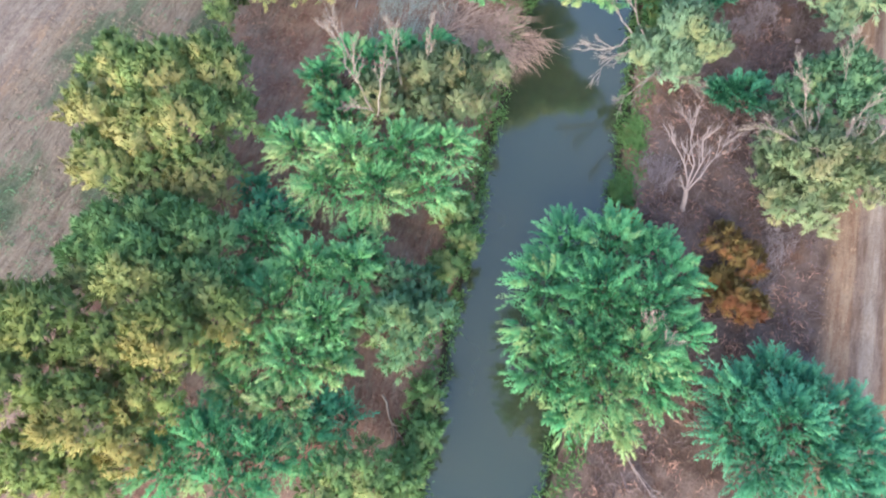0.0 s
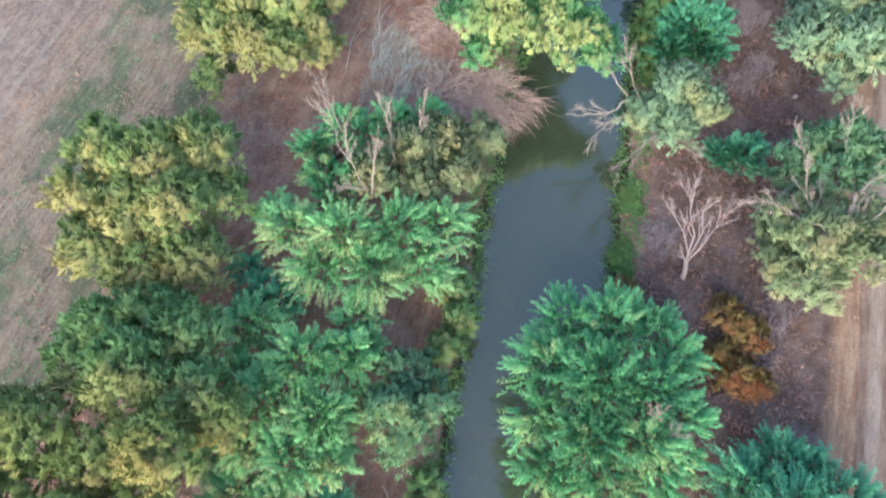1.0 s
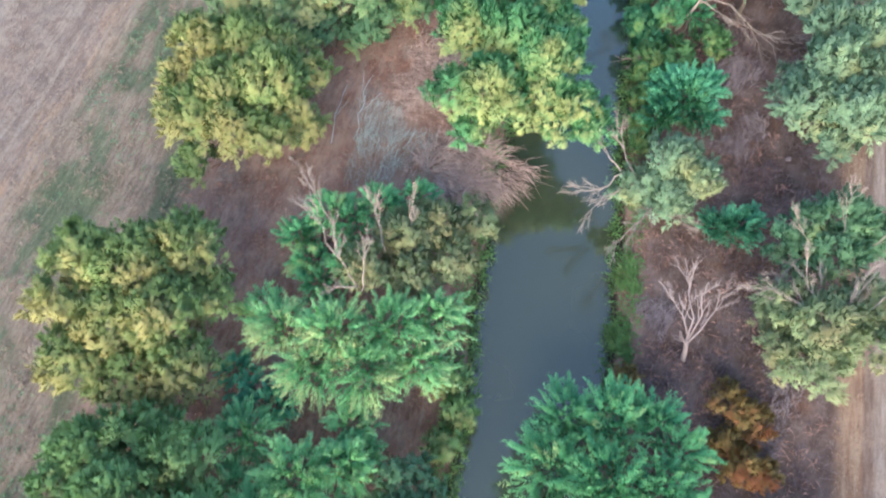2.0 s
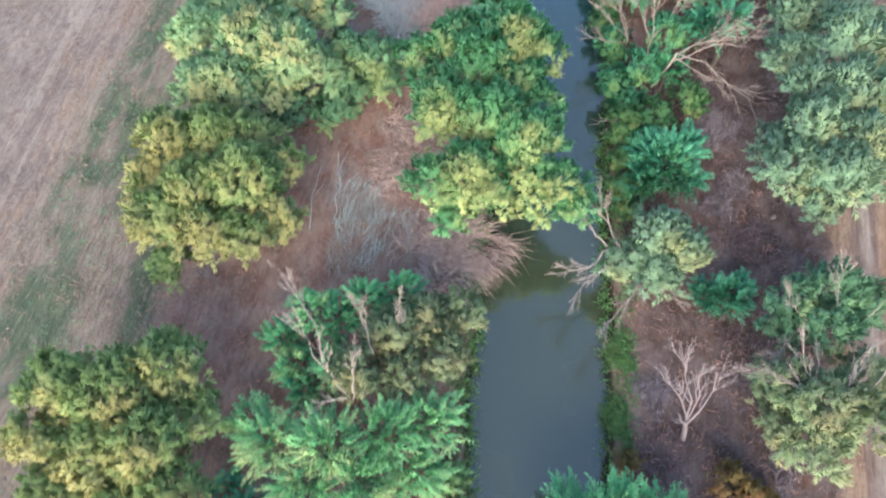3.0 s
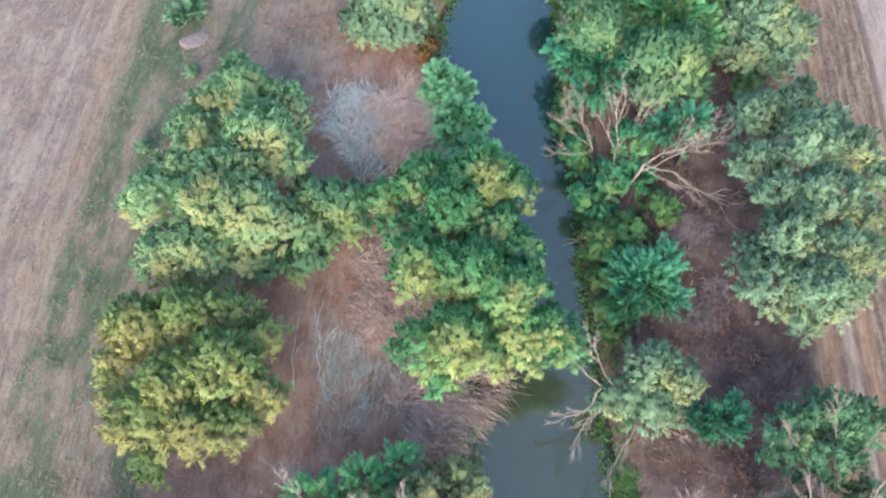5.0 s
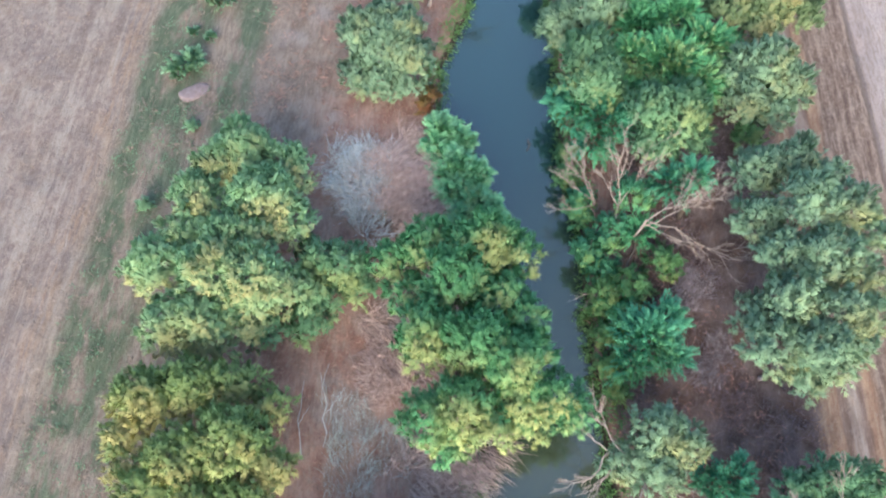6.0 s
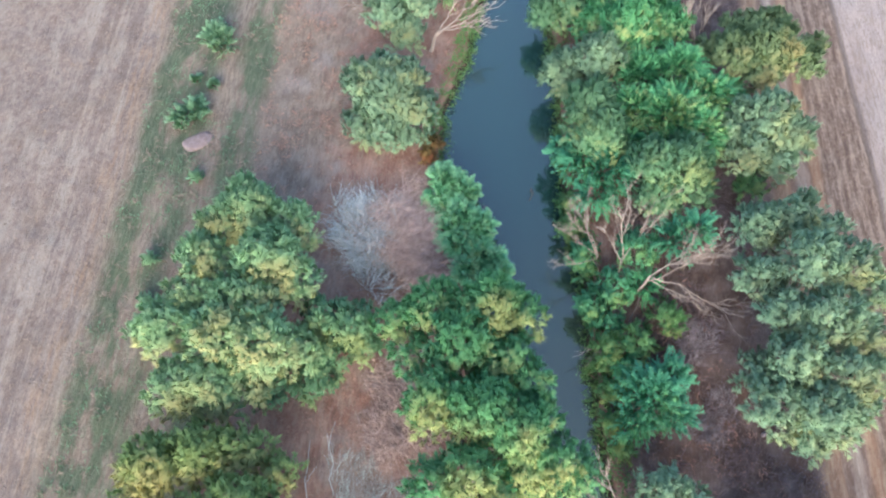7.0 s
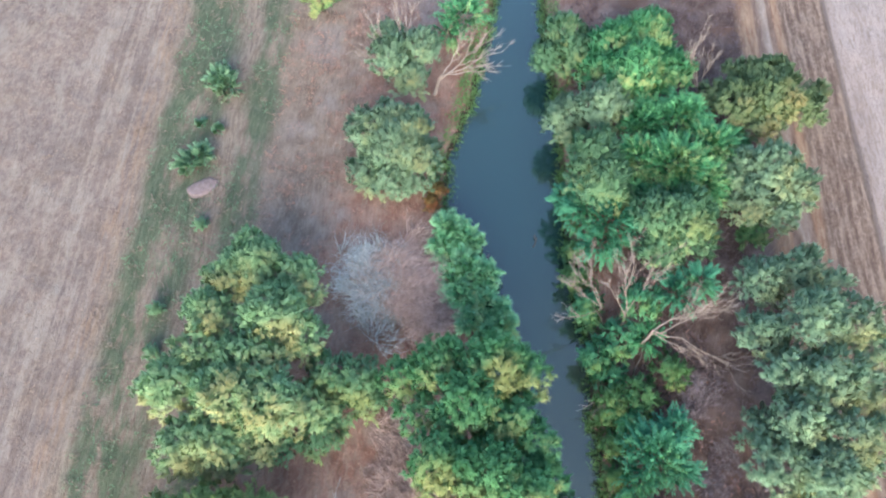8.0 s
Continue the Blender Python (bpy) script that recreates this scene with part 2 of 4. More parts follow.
    weed = k.mix(k.math("MULTIPLY", band, k.step(k.math("ADD", patchy, k.math("MULTIPLY", k.step(k.axis(p, 1), 35.0, 75.0), 0.07)), 0.455, 0.555)), dry, green)
    weed = k.mix(k.math("MULTIPLY", k.step(fine, 0.5, 0.8), 0.5), weed, (0.15, 0.145, 0.095))
    col = k.mix(k.step(k.math("ADD", w, k.math("MULTIPLY", k.math("SUBTRACT", lines, 0.5), 6.0)), 10.0, 14.0), weed, earth)
    col = k.mix(k.step(w, -1.2, 1.2), stub, col)
    # east: orange verge, wheel ruts, clods, pale field
    v = k.math("SUBTRACT", across, 19.65)
    vw = k.math("ADD", v, k.math("MULTIPLY", wob, 0.25))
    verge = k.mix(k.step(threads, 0.35, 0.7), (0.33, 0.19, 0.135), (0.48, 0.32, 0.235))
    rows = k.math("SINE", k.math("MULTIPLY", k.math("ADD", v, k.math("MULTIPLY", wob, 0.06)), 6.6))
    clod = k.noise(p, 2.6, 4.0, 0.7)
    plough = k.mix(k.step(k.math("ADD", k.math("MULTIPLY", rows, 0.03), k.math("ADD", k.math("MULTIPLY", clod, 0.35), k.math("MULTIPLY", threads, 0.65))), 0.38, 0.64), (0.155, 0.100, 0.084), (0.37, 0.265, 0.222))
    pale = k.mix(k.step(lines, 0.3, 0.7), (0.41, 0.315, 0.30), (0.52, 0.415, 0.40))
    pale = k.mix(k.math("MULTIPLY", k.step(fine, 0.5, 0.7), 0.4), pale, (0.26, 0.19, 0.17))
    pale = k.mix(k.math("MULTIPLY", k.step(blades_lie, 0.48, 0.62), 0.5), pale, (0.27, 0.195, 0.175))
    track = k.math("MINIMUM", k.math("ABSOLUTE", v), k.math("ABSOLUTE", k.math("SUBTRACT", v, 1.45)))
    rut = k.mix(k.step(threads, 0.35, 0.65), (0.205, 0.128, 0.105), (0.315, 0.215, 0.185))
    crown = k.mix(k.step(threads, 0.35, 0.65), (0.35, 0.265, 0.24), (0.46, 0.37, 0.345))     # trodden pale between and beside the ruts
    col = k.mix(k.step(vw, -2.6, -1.4), col, verge)
    beside = k.math("ABSOLUTE", k.math("SUBTRACT", vw, 0.75))
    col = k.mix(k.math("MULTIPLY", k.step(beside, 0.9, 0.5), 0.75), col, crown)
    col = k.mix(k.math("MULTIPLY", k.step(k.math("ADD", track, k.math("MULTIPLY", mid, 0.3)), 0.62, 0.3), 0.85), col, rut)
    col = k.mix(k.step(vw, 2.2, 3.0), col, plough)
    col = k.mix(k.step(v, 7.2, 7.7), col, pale)
    furrow = k.math("ABSOLUTE", k.math("SUBTRACT", k.math("ADD", v, k.math("MULTIPLY", wob, 0.05)), 7.5))
    col = k.mix(k.math("MULTIPLY", k.step(furrow, 0.42, 0.12), 0.7), col, (0.155, 0.115, 0.105))
    # grain
    col = k.mix(k.math("MULTIPLY", k.step(fine, 0.45, 0.75), 0.28), col, (0.11, 0.070, 0.058))
    fibre = k.noise(k.coords(angle=ANGLE + 0.35, scale=(1.0, 0.3, 1.0)), 4.5, 4.0, 0.7, 1.2)
    col = k.mix(k.math("MULTIPLY", k.step(fibre, 0.52, 0.66), 0.45), col, k.mix(0.5, col, (0.07, 0.045, 0.038)))
    col = k.mix(k.math("MULTIPLY", k.step(fibre, 0.46, 0.33), 0.4), col, k.mix(0.5, col, (0.55, 0.45, 0.40)))
    # wet mud at the water's edge
    col = k.mix(k.step(k.axis(p, 2), -0.85, -0.45), (0.06, 0.05, 0.038), col)
    col = k.mix(1.0, col, (0.568, 0.593, 0.56), "MULTIPLY")
    k.put(k.bsdf.inputs["Base Color"], col)
    k.bsdf.inputs["Roughness"].default_value = 0.95
    k.bsdf.inputs["Specular IOR Level"].default_value = 0.15
    k.bump(k.math("ADD", fine, k.math("MULTIPLY", threads, 1.2)), 0.7, 0.12)
    return k.mat


def water_material():
    k = Nodes("still_muddy_water")
    p = k.coords()
    col = k.mix(k.step(k.noise(p, 0.12, 3.0), 0.35, 0.65), (0.030, 0.042, 0.025), (0.040, 0.048, 0.026))
    col = k.mix(k.step(k.axis(p, 1), 34.0, 66.0), col, (0.011, 0.036, 0.036))     # bluer and less brown further up
    k.put(k.bsdf.inputs["Base Color"], col)
    k.bsdf.inputs["Roughness"].default_value = 0.11
    k.bsdf.inputs["IOR"].default_value = 1.92
    k.bump(k.noise(p, 1.3, 3.0), 0.03, 0.1)
    return k.mat


M_GROUND, M_WATER = ground_material(), water_material()


def stone_material():
    k = Nodes("pale_mauve_stone")
    n = k.noise(k.coords(), 3.0, 6.0)
    k.put(k.bsdf.inputs["Base Color"], k.mix(k.step(n, 0.3, 0.7), (0.135, 0.100, 0.098), (0.195, 0.15, 0.148)))
    k.bsdf.inputs["Roughness"].default_value = 0.9
    k.bump(n, 0.6, 0.1)
    return k.mat


M_STONE = stone_material()


# ---- mesh helpers ----
BLADE = (0.0, 0.5, 1.0, 0.5)


def mesh_of(name, verts, faces, material, smooth=False, along=None, southward=None, bunch=None, normals=None):
    """A mesh from an array of corners and an array of faces, all with the same number of corners.
    along: how far along its shoot each corner of a face lies, from base to tip. southward: how far each face grows on
    the south side of its tree.
    bunch: for each face the tones of its tuft and its bough. normals: for each face the way that its leafy surface
    turns as a whole."""
    verts, faces = np.asarray(verts, np.float32), np.asarray(faces, np.int32)
    me = bpy.data.meshes.new(name)
    n, k = faces.shape
    me.vertices.add(len(verts))
    me.vertices.foreach_set("co", verts.ravel())
    me.loops.add(n * k)
    me.loops.foreach_set("vertex_index", faces.ravel())
    me.polygons.add(n)
    me.polygons.foreach_set("loop_start", np.arange(0, n * k, k, dtype=np.int32))
    me.polygons.foreach_set("use_smooth", np.full(n, smooth or normals is not None))
    me.update(calc_edges=True)
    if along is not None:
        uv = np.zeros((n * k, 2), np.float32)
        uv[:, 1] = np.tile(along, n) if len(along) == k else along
        uv[:, 0] = 0.5 if southward is None else np.repeat(southward, k)
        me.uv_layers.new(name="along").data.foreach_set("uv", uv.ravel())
        uv = np.full((n * k, 2), 0.5, np.float32) if bunch is None else np.repeat(np.asarray(bunch, np.float32), k, 0)
        me.uv_layers.new(name="bunch").data.foreach_set("uv", uv.ravel())
    if normals is not None:
        turn = np.repeat(np.asarray(normals, np.float32), k, 0)
        me.attributes.new("custom_normal", "FLOAT_VECTOR", "CORNER").data.foreach_set("vector", turn.ravel())
    me.materials.append(material)
    return me


def part(name, me, parent, label=""):
    ob = new(name, me)
    ob.parent = parent
    return tagged(ob, label) if label else ob


def thing(name, x, y, z, label, category, group="", kind=""):
    ob = new(name)
    ob.empty_display_size = 0.3
    ob.matrix_world = pose(x, y, z)
    return tagged(ob, label, category, group, kind)


def unit(a):
    return a / np.maximum(np.linalg.norm(a, axis=-1, keepdims=True), 1e-6)


def blades(rng, at, way, length, width, droop=0.15, face=None, loose=0.45):
    """Pointed leaves: each a diamond from at along way; face is the way that their upper sides turn, more or less loosely."""
    n = len(at)
    side = unit(np.cross(way, rng.normal(size=(n, 3)) if face is None else face + loose * rng.normal(size=(n, 3))))
    length, width = np.broadcast_to(length, n)[:, None], np.broadcast_to(width, n)[:, None]
    mid = at + way * length * 0.45
    tip = at + way * length
    tip[:, 2] -= (droop * length)[:, 0]
    v = np.stack([at, mid + side * width, tip, mid - side * width], 1).reshape(-1, 3)
    return v, np.arange(4 * n).reshape(-1, 4)


def slivers(rng, at, way, length, width, face, loose):
    """Small narrow leaves, each one tapering face, wound so that its upper side looks along face."""
    n = len(at)
    side = unit(np.cross(way, face + loose * rng.normal(size=(n, 3))))
    side *= np.sign((np.cross(way, side) * face).sum(1, keepdims=True) + 1e-9)
    length, width = length[:, None], width[:, None]
    v = np.stack([at - side * width, at + way * length, at + side * width], 1).reshape(-1, 3)
    return v, np.arange(3 * n).reshape(-1, 3)


def stems(rng, at, way, length, width, bend):
    """Thin dry stems of two joined strips, bent over towards bend."""
    n = len(at)
    side = unit(np.cross(way, rng.normal(size=(n, 3))))
    length, width = np.broadcast_to(length, n)[:, None], np.broadcast_to(width, n)[:, None]
    mid = at + way * length * 0.5
    tip = mid + unit(way + bend) * length * 0.5
    v = np.stack([at - side * width, at + side * width, mid + side * width * 0.8, mid - side * width * 0.8, tip], 1).reshape(-1, 3)
    i = np.arange(n)[:, None] * 5
    return v, np.concatenate([i + [0, 1, 2], i + [0, 2, 3], i + [3, 2, 4]])


def tube(path, radii, sides=6):
    """A tapered round limb along a path of points."""
    path, radii = np.asarray(path, float), np.asarray(radii, float)
    along = unit(np.gradient(path, axis=0))
    a = unit(np.cross(along, [0.31, 0.87, 0.39]))
    b = np.cross(along, a)
    turn = np.arange(sides) * 2 * np.pi / sides
    ring = path[:, None] + radii[:, None, None] * (np.cos(turn)[None, :, None] * a[:, None] + np.sin(turn)[None, :, None] * b[:, None])
    m = len(path)
    i, j = np.meshgrid(np.arange(m - 1), np.arange(sides), indexing="ij")
    j2 = (j + 1) % sides
    f = np.stack([i * sides + j, i * sides + j2, (i + 1) * sides + j2, (i + 1) * sides + j], -1).reshape(-1, 4)
    return ring.reshape(-1, 3), f


def joined(pieces):
    vs, fs, n = [], [], 0
    for v, f in pieces:
        vs.append(v)
        fs.append(f + n)
        n += len(v)
    return np.concatenate(vs), np.concatenate(fs)


def crooked(rng, a, b, n=6, wild=0.08, sag=0.0):
    """A wandering path from a to b."""
    a, b = np.asarray(a, float), np.asarray(b, float)
    s = np.linspace(0, 1, n)[:, None]
    off = np.cumsum(rng.normal(size=(n, 3)), 0)
    off -= off[:1] + (off[-1:] - off[:1]) * s
    p = a + (b - a) * s + off * wild * np.linalg.norm(b - a) / np.sqrt(n)
    p[:, 2] += sag * np.sin(s[:, 0] * np.pi)
    return p


# ---- the lie of the land ----
LEFT_Y = [-60, 5.3, 11, 16.7, 22.3, 27.2, 31.5, 37.6, 48, 58.3, 62.4, 66.5, 70.8, 74.7, 77, 87.3, 140]
LEFT_X = [-19, -1.2, 0.0, 0.9, 2.4, 2.9, 4.2, 5.4, 9, 12.1, 12.0, 10.7, 11.8, 14.6, 16, 21.4, 42]
RIGHT_Y = [-60, 5.3, 8.4, 25.4, 31.5, 45.4, 50, 57.7, 65, 70.4, 78.7, 86.5, 140]
RIGHT_X = [-14, 5.2, 6.3, 11.4, 12.7, 15.7, 17.5, 18.5, 20.3, 22.2, 24.0, 25.8, 46]
WATER = -1.2


def edges(y):
    return np.interp(y, LEFT_Y, LEFT_X), np.interp(y, RIGHT_Y, RIGHT_X)


def inside(x, y):
    """Metres from the water's edge, positive over the water."""
    lo, hi = edges(y)
    return np.minimum(x - lo, hi - x)


def wave(x, y, s, seed):
    r = np.random.default_rng(seed)
    out = 0
    for k in range(9):
        a, f, ph = r.uniform(0, 2 * np.pi), s * r.uniform(0.5, 2.2), r.uniform(0, 6.3)
        out = out + np.sin((x * np.cos(a) + y * np.sin(a)) * f + ph) / 9
    return out


def height(x, y):
    x, y = np.asarray(x, float), np.asarray(y, float)
    d = inside(x, y) + 0.5 * wave(x, y, 1.4, 3)
    s = np.clip((d + 1.5) / 2.6, 0, 1)
    s = s * s * (3 - 2 * s)
    v = x - SLANT * y - 19.65
    z = 0.22 * wave(x, y, 0.35, 1) + 0.10 * wave(x, y, 1.6, 2)
    for at in (0.0, 1.45):
        z = z - 0.16 * np.exp(-(((v - at) / 0.33) ** 2))
    z = z + 0.12 * np.exp(-(((v - 0.72) / 0.4) ** 2))
    rows = np.clip((v - 2.2) / 0.8, 0, 1) * np.clip((7.4 - v) / 0.5, 0, 1)
    z = z + rows * (0.045 * np.sin(v * 6.6) * (0.6 + wave(x, y, 0.8, 8)) + 0.05 * wave(x, y, 5.0, 7))
    z = z - 0.25 * np.exp(-(((v - 7.6) / 0.35) ** 2))
    return z * (1 - s) - 2.5 * s


def build_ground():
    far = [-2500, -900, -350, -150]
    xs = np.concatenate([far, np.arange(-62, 76.01, 0.45), [150, 350, 900, 2500]])
    ys = np.concatenate([[-2500, -900, -350, -120, -60], np.arange(-22, 118.01, 0.45), [150, 250, 500, 1000, 2500]])
    X, Y = np.meshgrid(xs, ys)
    Z = height(X, Y)
    n, m = X.shape
    i = np.arange(n * m).reshape(n, m)
    f = np.stack([i[:-1, :-1], i[:-1, 1:], i[1:, 1:], i[1:, :-1]], -1).reshape(-1, 4)
    ob = new("ground", mesh_of("ground", np.stack([X, Y, Z], -1).reshape(-1, 3), f, M_GROUND, True))
    tagged(ob, "dry pinkish earth with stubble, weeds, ruts and ploughed strips", "ground", kind="structure")
    ys = np.concatenate([[-60, -40], np.arange(-20, 120, 1.0), [130, 140]])
    lo, hi = edges(ys)
    s = np.linspace(-1.4, 1.4, 9)
    X = (lo + hi)[:, None] / 2 + (hi - lo)[:, None] / 2 * s
    Y = ys[:, None] + 0 * s
    n, m = X.shape
    i = np.arange(n * m).reshape(n, m)
    f = np.stack([i[:-1, :-1], i[:-1, 1:], i[1:, 1:], i[1:, :-1]], -1).reshape(-1, 4)
    ob = new("water", mesh_of("water", np.stack([X, Y, 0 * X + WATER], -1).reshape(-1, 3), f, M_WATER, True))
    tagged(ob, "still grey-blue muddy water of a narrow river", "river", kind="structure")


build_ground()


# ---- trees ----
def spread_out(rng, n, floor, apart):
    """Up to n directions over a ball, none below floor and none nearer than apart to another."""
    kept = []
    for d in unit(rng.normal(size=(n * 12, 3))):
        if d[2] > floor and all(np.dot(d - e, d - e) > apart * apart for e in kept):
            kept.append(d)
            if len(kept) >= n:
                break
    return np.array(kept)


SOUTH_SIDE = np.array([-0.12, -0.93, 0.25])       # towards the south, a little west and upwards


def tuft_crown(rng, lobes, leaf, dense):
    """Rounded masses made of lumps with gaps between, the lumps of upright leafy tufts, as on poplars and olives."""
    c, r = np.array([l[:3] for l in lobes]), 0.695 * np.array([l[3] for l in lobes])
    big = r > 0.9                            # large masses stand clear of one another
    c[:, 2] += big * rng.uniform(-0.75, 0.55, len(r))
    r = r * np.where(big, rng.uniform(0.92, 1.06, len(r)), 1.0)
    tone = rng.uniform(size=len(r))
    at, way, face, southward, up, own = [], [], [], [], [], []
    for k in range(len(lobes)):
        d = spread_out(rng, 80, -0.3, min(0.95, 1.15 / r[k]))
        lump = c[k] + d * r[k] * rng.uniform(0.76, 1.0, (len(d), 1)) * [1, 1, 1.1]
        size = np.minimum(0.46 * r[k], 0.86) * rng.uniform(0.75, 1.2, len(d))
        for p, q, o in zip(lump, size, d):
            m = int(41 * dense * q * q) + 6
            e = unit(rng.normal(size=(m * 3, 3)) + [0, 0, 0.45])
            e = e[e[:, 2] > -0.45][:m]
            hub = p + e * q * rng.uniform(0.7, 1.05, (len(e), 1))
            deep = np.linalg.norm(hub[:, None] - c[None], axis=-1) / r[None]
            deep[:, k] = np.maximum(deep[:, k], 0.75)
            keep = deep.min(1) > 0.72
            hub, e = hub[keep], e[keep]
            if not len(hub):
                continue
            g = 31
            u = unit(rng.normal(size=(len(hub), g, 3)) * [1, 1, 0.6])
            s = rng.uniform(0, 1, (len(hub), g, 1)) ** 0.8
            hang = np.array([0, 0, 1.0 - 1.5 * max(0.0, 0.35 - o[2])])     # shoots low on the side droop
            shoot = unit(e * 0.5 + hang + 0.2 * rng.normal(size=e.shape))[:, None]
            long = 2.8 * leaf * rng.uniform(0.6, 1.25, (len(hub), 1, 1))
            at.append((hub[:, None] + shoot * (s - 0.35) * long + u * leaf * (0.50 - 0.30 * s)).reshape(-1, 3))
            way.append(unit(shoot * 0.9 + u * 0.5 + 0.2 * rng.normal(size=u.shape)).reshape(-1, 3))
            face.append(unit(u * 0.22 + e[:, None] * 0.55 + o * 0.38 + [0, 0, 0.55]).reshape(-1, 3))
            up.append(s.ravel())
            southward.append(np.repeat(0.5 + 0.5 * (0.7 * o + 0.3 * e) @ SOUTH_SIDE, g))
            own.append(np.repeat(np.stack([rng.uniform(size=len(hub)), np.full(len(hub), 0.6 * tone[k] + 0.4 * rng.uniform())], 1), g, 0))
    for k in range(len(lobes)):              # leaves further in, in the darkest tone: shade put into the colour
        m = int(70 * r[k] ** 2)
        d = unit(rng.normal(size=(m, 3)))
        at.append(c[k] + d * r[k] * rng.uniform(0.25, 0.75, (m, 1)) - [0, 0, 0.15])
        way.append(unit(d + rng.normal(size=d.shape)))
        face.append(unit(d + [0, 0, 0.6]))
        southward.append(np.full(m, 0.3))
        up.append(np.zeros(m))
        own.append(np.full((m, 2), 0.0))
    at, way, face, up = np.concatenate(at), np.concatenate(way), np.concatenate(face), np.concatenate(up)
    n = len(at)
    along = (np.array([[0.0, 0.45, 0.0]]) + 0.55 * up[:, None]).ravel()      # paler towards a shoot's end; the dark base stands for shade
    v, f = slivers(rng, at, way, leaf * rng.uniform(0.65, 1.35, n), leaf * 0.15 * rng.uniform(0.7, 1.3, n), face, 0.4)
    return v, f, dict(along=along, southward=np.concatenate(southward), bunch=np.concatenate(own), normals=face)


def spray_crown(rng, lobes, reach, dense, leaf=0.3, lift=0.15, fan=0.8):
    """Soft plumes that fan outwards and arch over, leaflets all round each stalk, as on ashes and tamarisks."""
    c, r = np.array([l[:3] for l in lobes]), np.array([l[3] for l in lobes])
    mid = c.mean(0) - [0, 0, 0.8]
    at, way, size, face, up, own, southward = [], [], [], [], [], [], []
    for k in range(len(lobes)):
        n = int(9.5 * dense * r[k] ** 2) + 9
        d = unit(rng.normal(size=(n * 3, 3)))
        d = d[d[:, 2] > -0.3][:n]
        root = c[k] + d * r[k] * rng.uniform(0.28, 0.70, (len(d), 1)) * [1, 1, 0.9]
        deep = np.linalg.norm((root + d * 0.5)[:, None] - c[None], axis=-1) / r[None]
        deep[:, k] = 9
        keep = deep.min(1) > 0.55
        root, d = root[keep], d[keep]
        if not len(root):
            continue
        out = unit(root - mid)
        axis = unit(d * (1.25 - 0.8 * fan) + out * fan + [0, 0, lift] + 0.3 * rng.normal(size=d.shape))
        long = np.minimum(reach * r[k], 2.0) * rng.uniform(0.42, 0.85, len(root))
        m = 44
        s = (np.arange(m) + 0.5) / m
        sag = np.zeros((1, m, 3))
        sag[0, :, 2] = -0.38 * s ** 2
        stem = root[:, None] + (axis[:, None] * s[None, :, None] + sag) * long[:, None, None]
        wide = unit(np.cross(axis, [0, 0, 1.0]) + 0.3 * rng.normal(size=axis.shape))
        above = unit(np.cross(wide, axis))
        above = above * np.sign(above[:, 2:3] + 1e-6)
        turn = rng.uniform(-0.35, np.pi + 0.35, (len(root), m, 1))
        round_it = np.cos(turn) * wide[:, None] + np.sin(turn) * above[:, None]
        go = unit(axis[:, None] * 0.95 + round_it * 0.6 + 0.2 * rng.normal(size=stem.shape))
        plump = (0.30 * np.sin(np.pi * (0.15 + 0.85 * s)) * leaf)[None, :, None]
        at.append((stem + round_it * plump + 0.03 * rng.normal(size=stem.shape)).reshape(-1, 3))
        way.append(go.reshape(-1, 3))
        face.append(unit(round_it * 0.5 + above[:, None] * 0.3 + d[:, None] * 0.35 + [0, 0, 0.5]).reshape(-1, 3))
        size.append(np.broadcast_to((1.05 - 0.5 * s) * leaf, stem.shape[:2]).reshape(-1))
        up.append(np.broadcast_to(s, stem.shape[:2]).reshape(-1))
        own.append(np.repeat(np.stack([rng.uniform(size=len(root)), np.full(len(root), rng.uniform())], 1), m, 0))
        southward.append(np.repeat(0.55 + 0.25 * (0.5 * d + 0.5 * out) @ SOUTH_SIDE, m))
        m = int(60 * r[k] ** 2)                  # leaves further in, coloured dark to stand for the shade there
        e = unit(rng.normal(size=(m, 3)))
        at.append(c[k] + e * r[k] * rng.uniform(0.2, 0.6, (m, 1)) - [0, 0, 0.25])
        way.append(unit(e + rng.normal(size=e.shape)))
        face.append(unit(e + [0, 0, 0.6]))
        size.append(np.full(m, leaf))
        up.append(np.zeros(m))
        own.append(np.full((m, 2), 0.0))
        southward.append(np.full(m, 0.25))
    at, way, size, face, up = (np.concatenate(a) for a in (at, way, size, face, up))
    # plumes too carry painted shade: dark at the root, pale at the end
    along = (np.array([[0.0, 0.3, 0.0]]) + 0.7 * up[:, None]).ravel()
    v, f = slivers(rng, at, way, size * rng.uniform(0.75, 1.25, len(at)), size * 0.19, face, 0.4)
    return v, f, dict(along=along, southward=np.concatenate(southward), bunch=np.concatenate(own), normals=face)


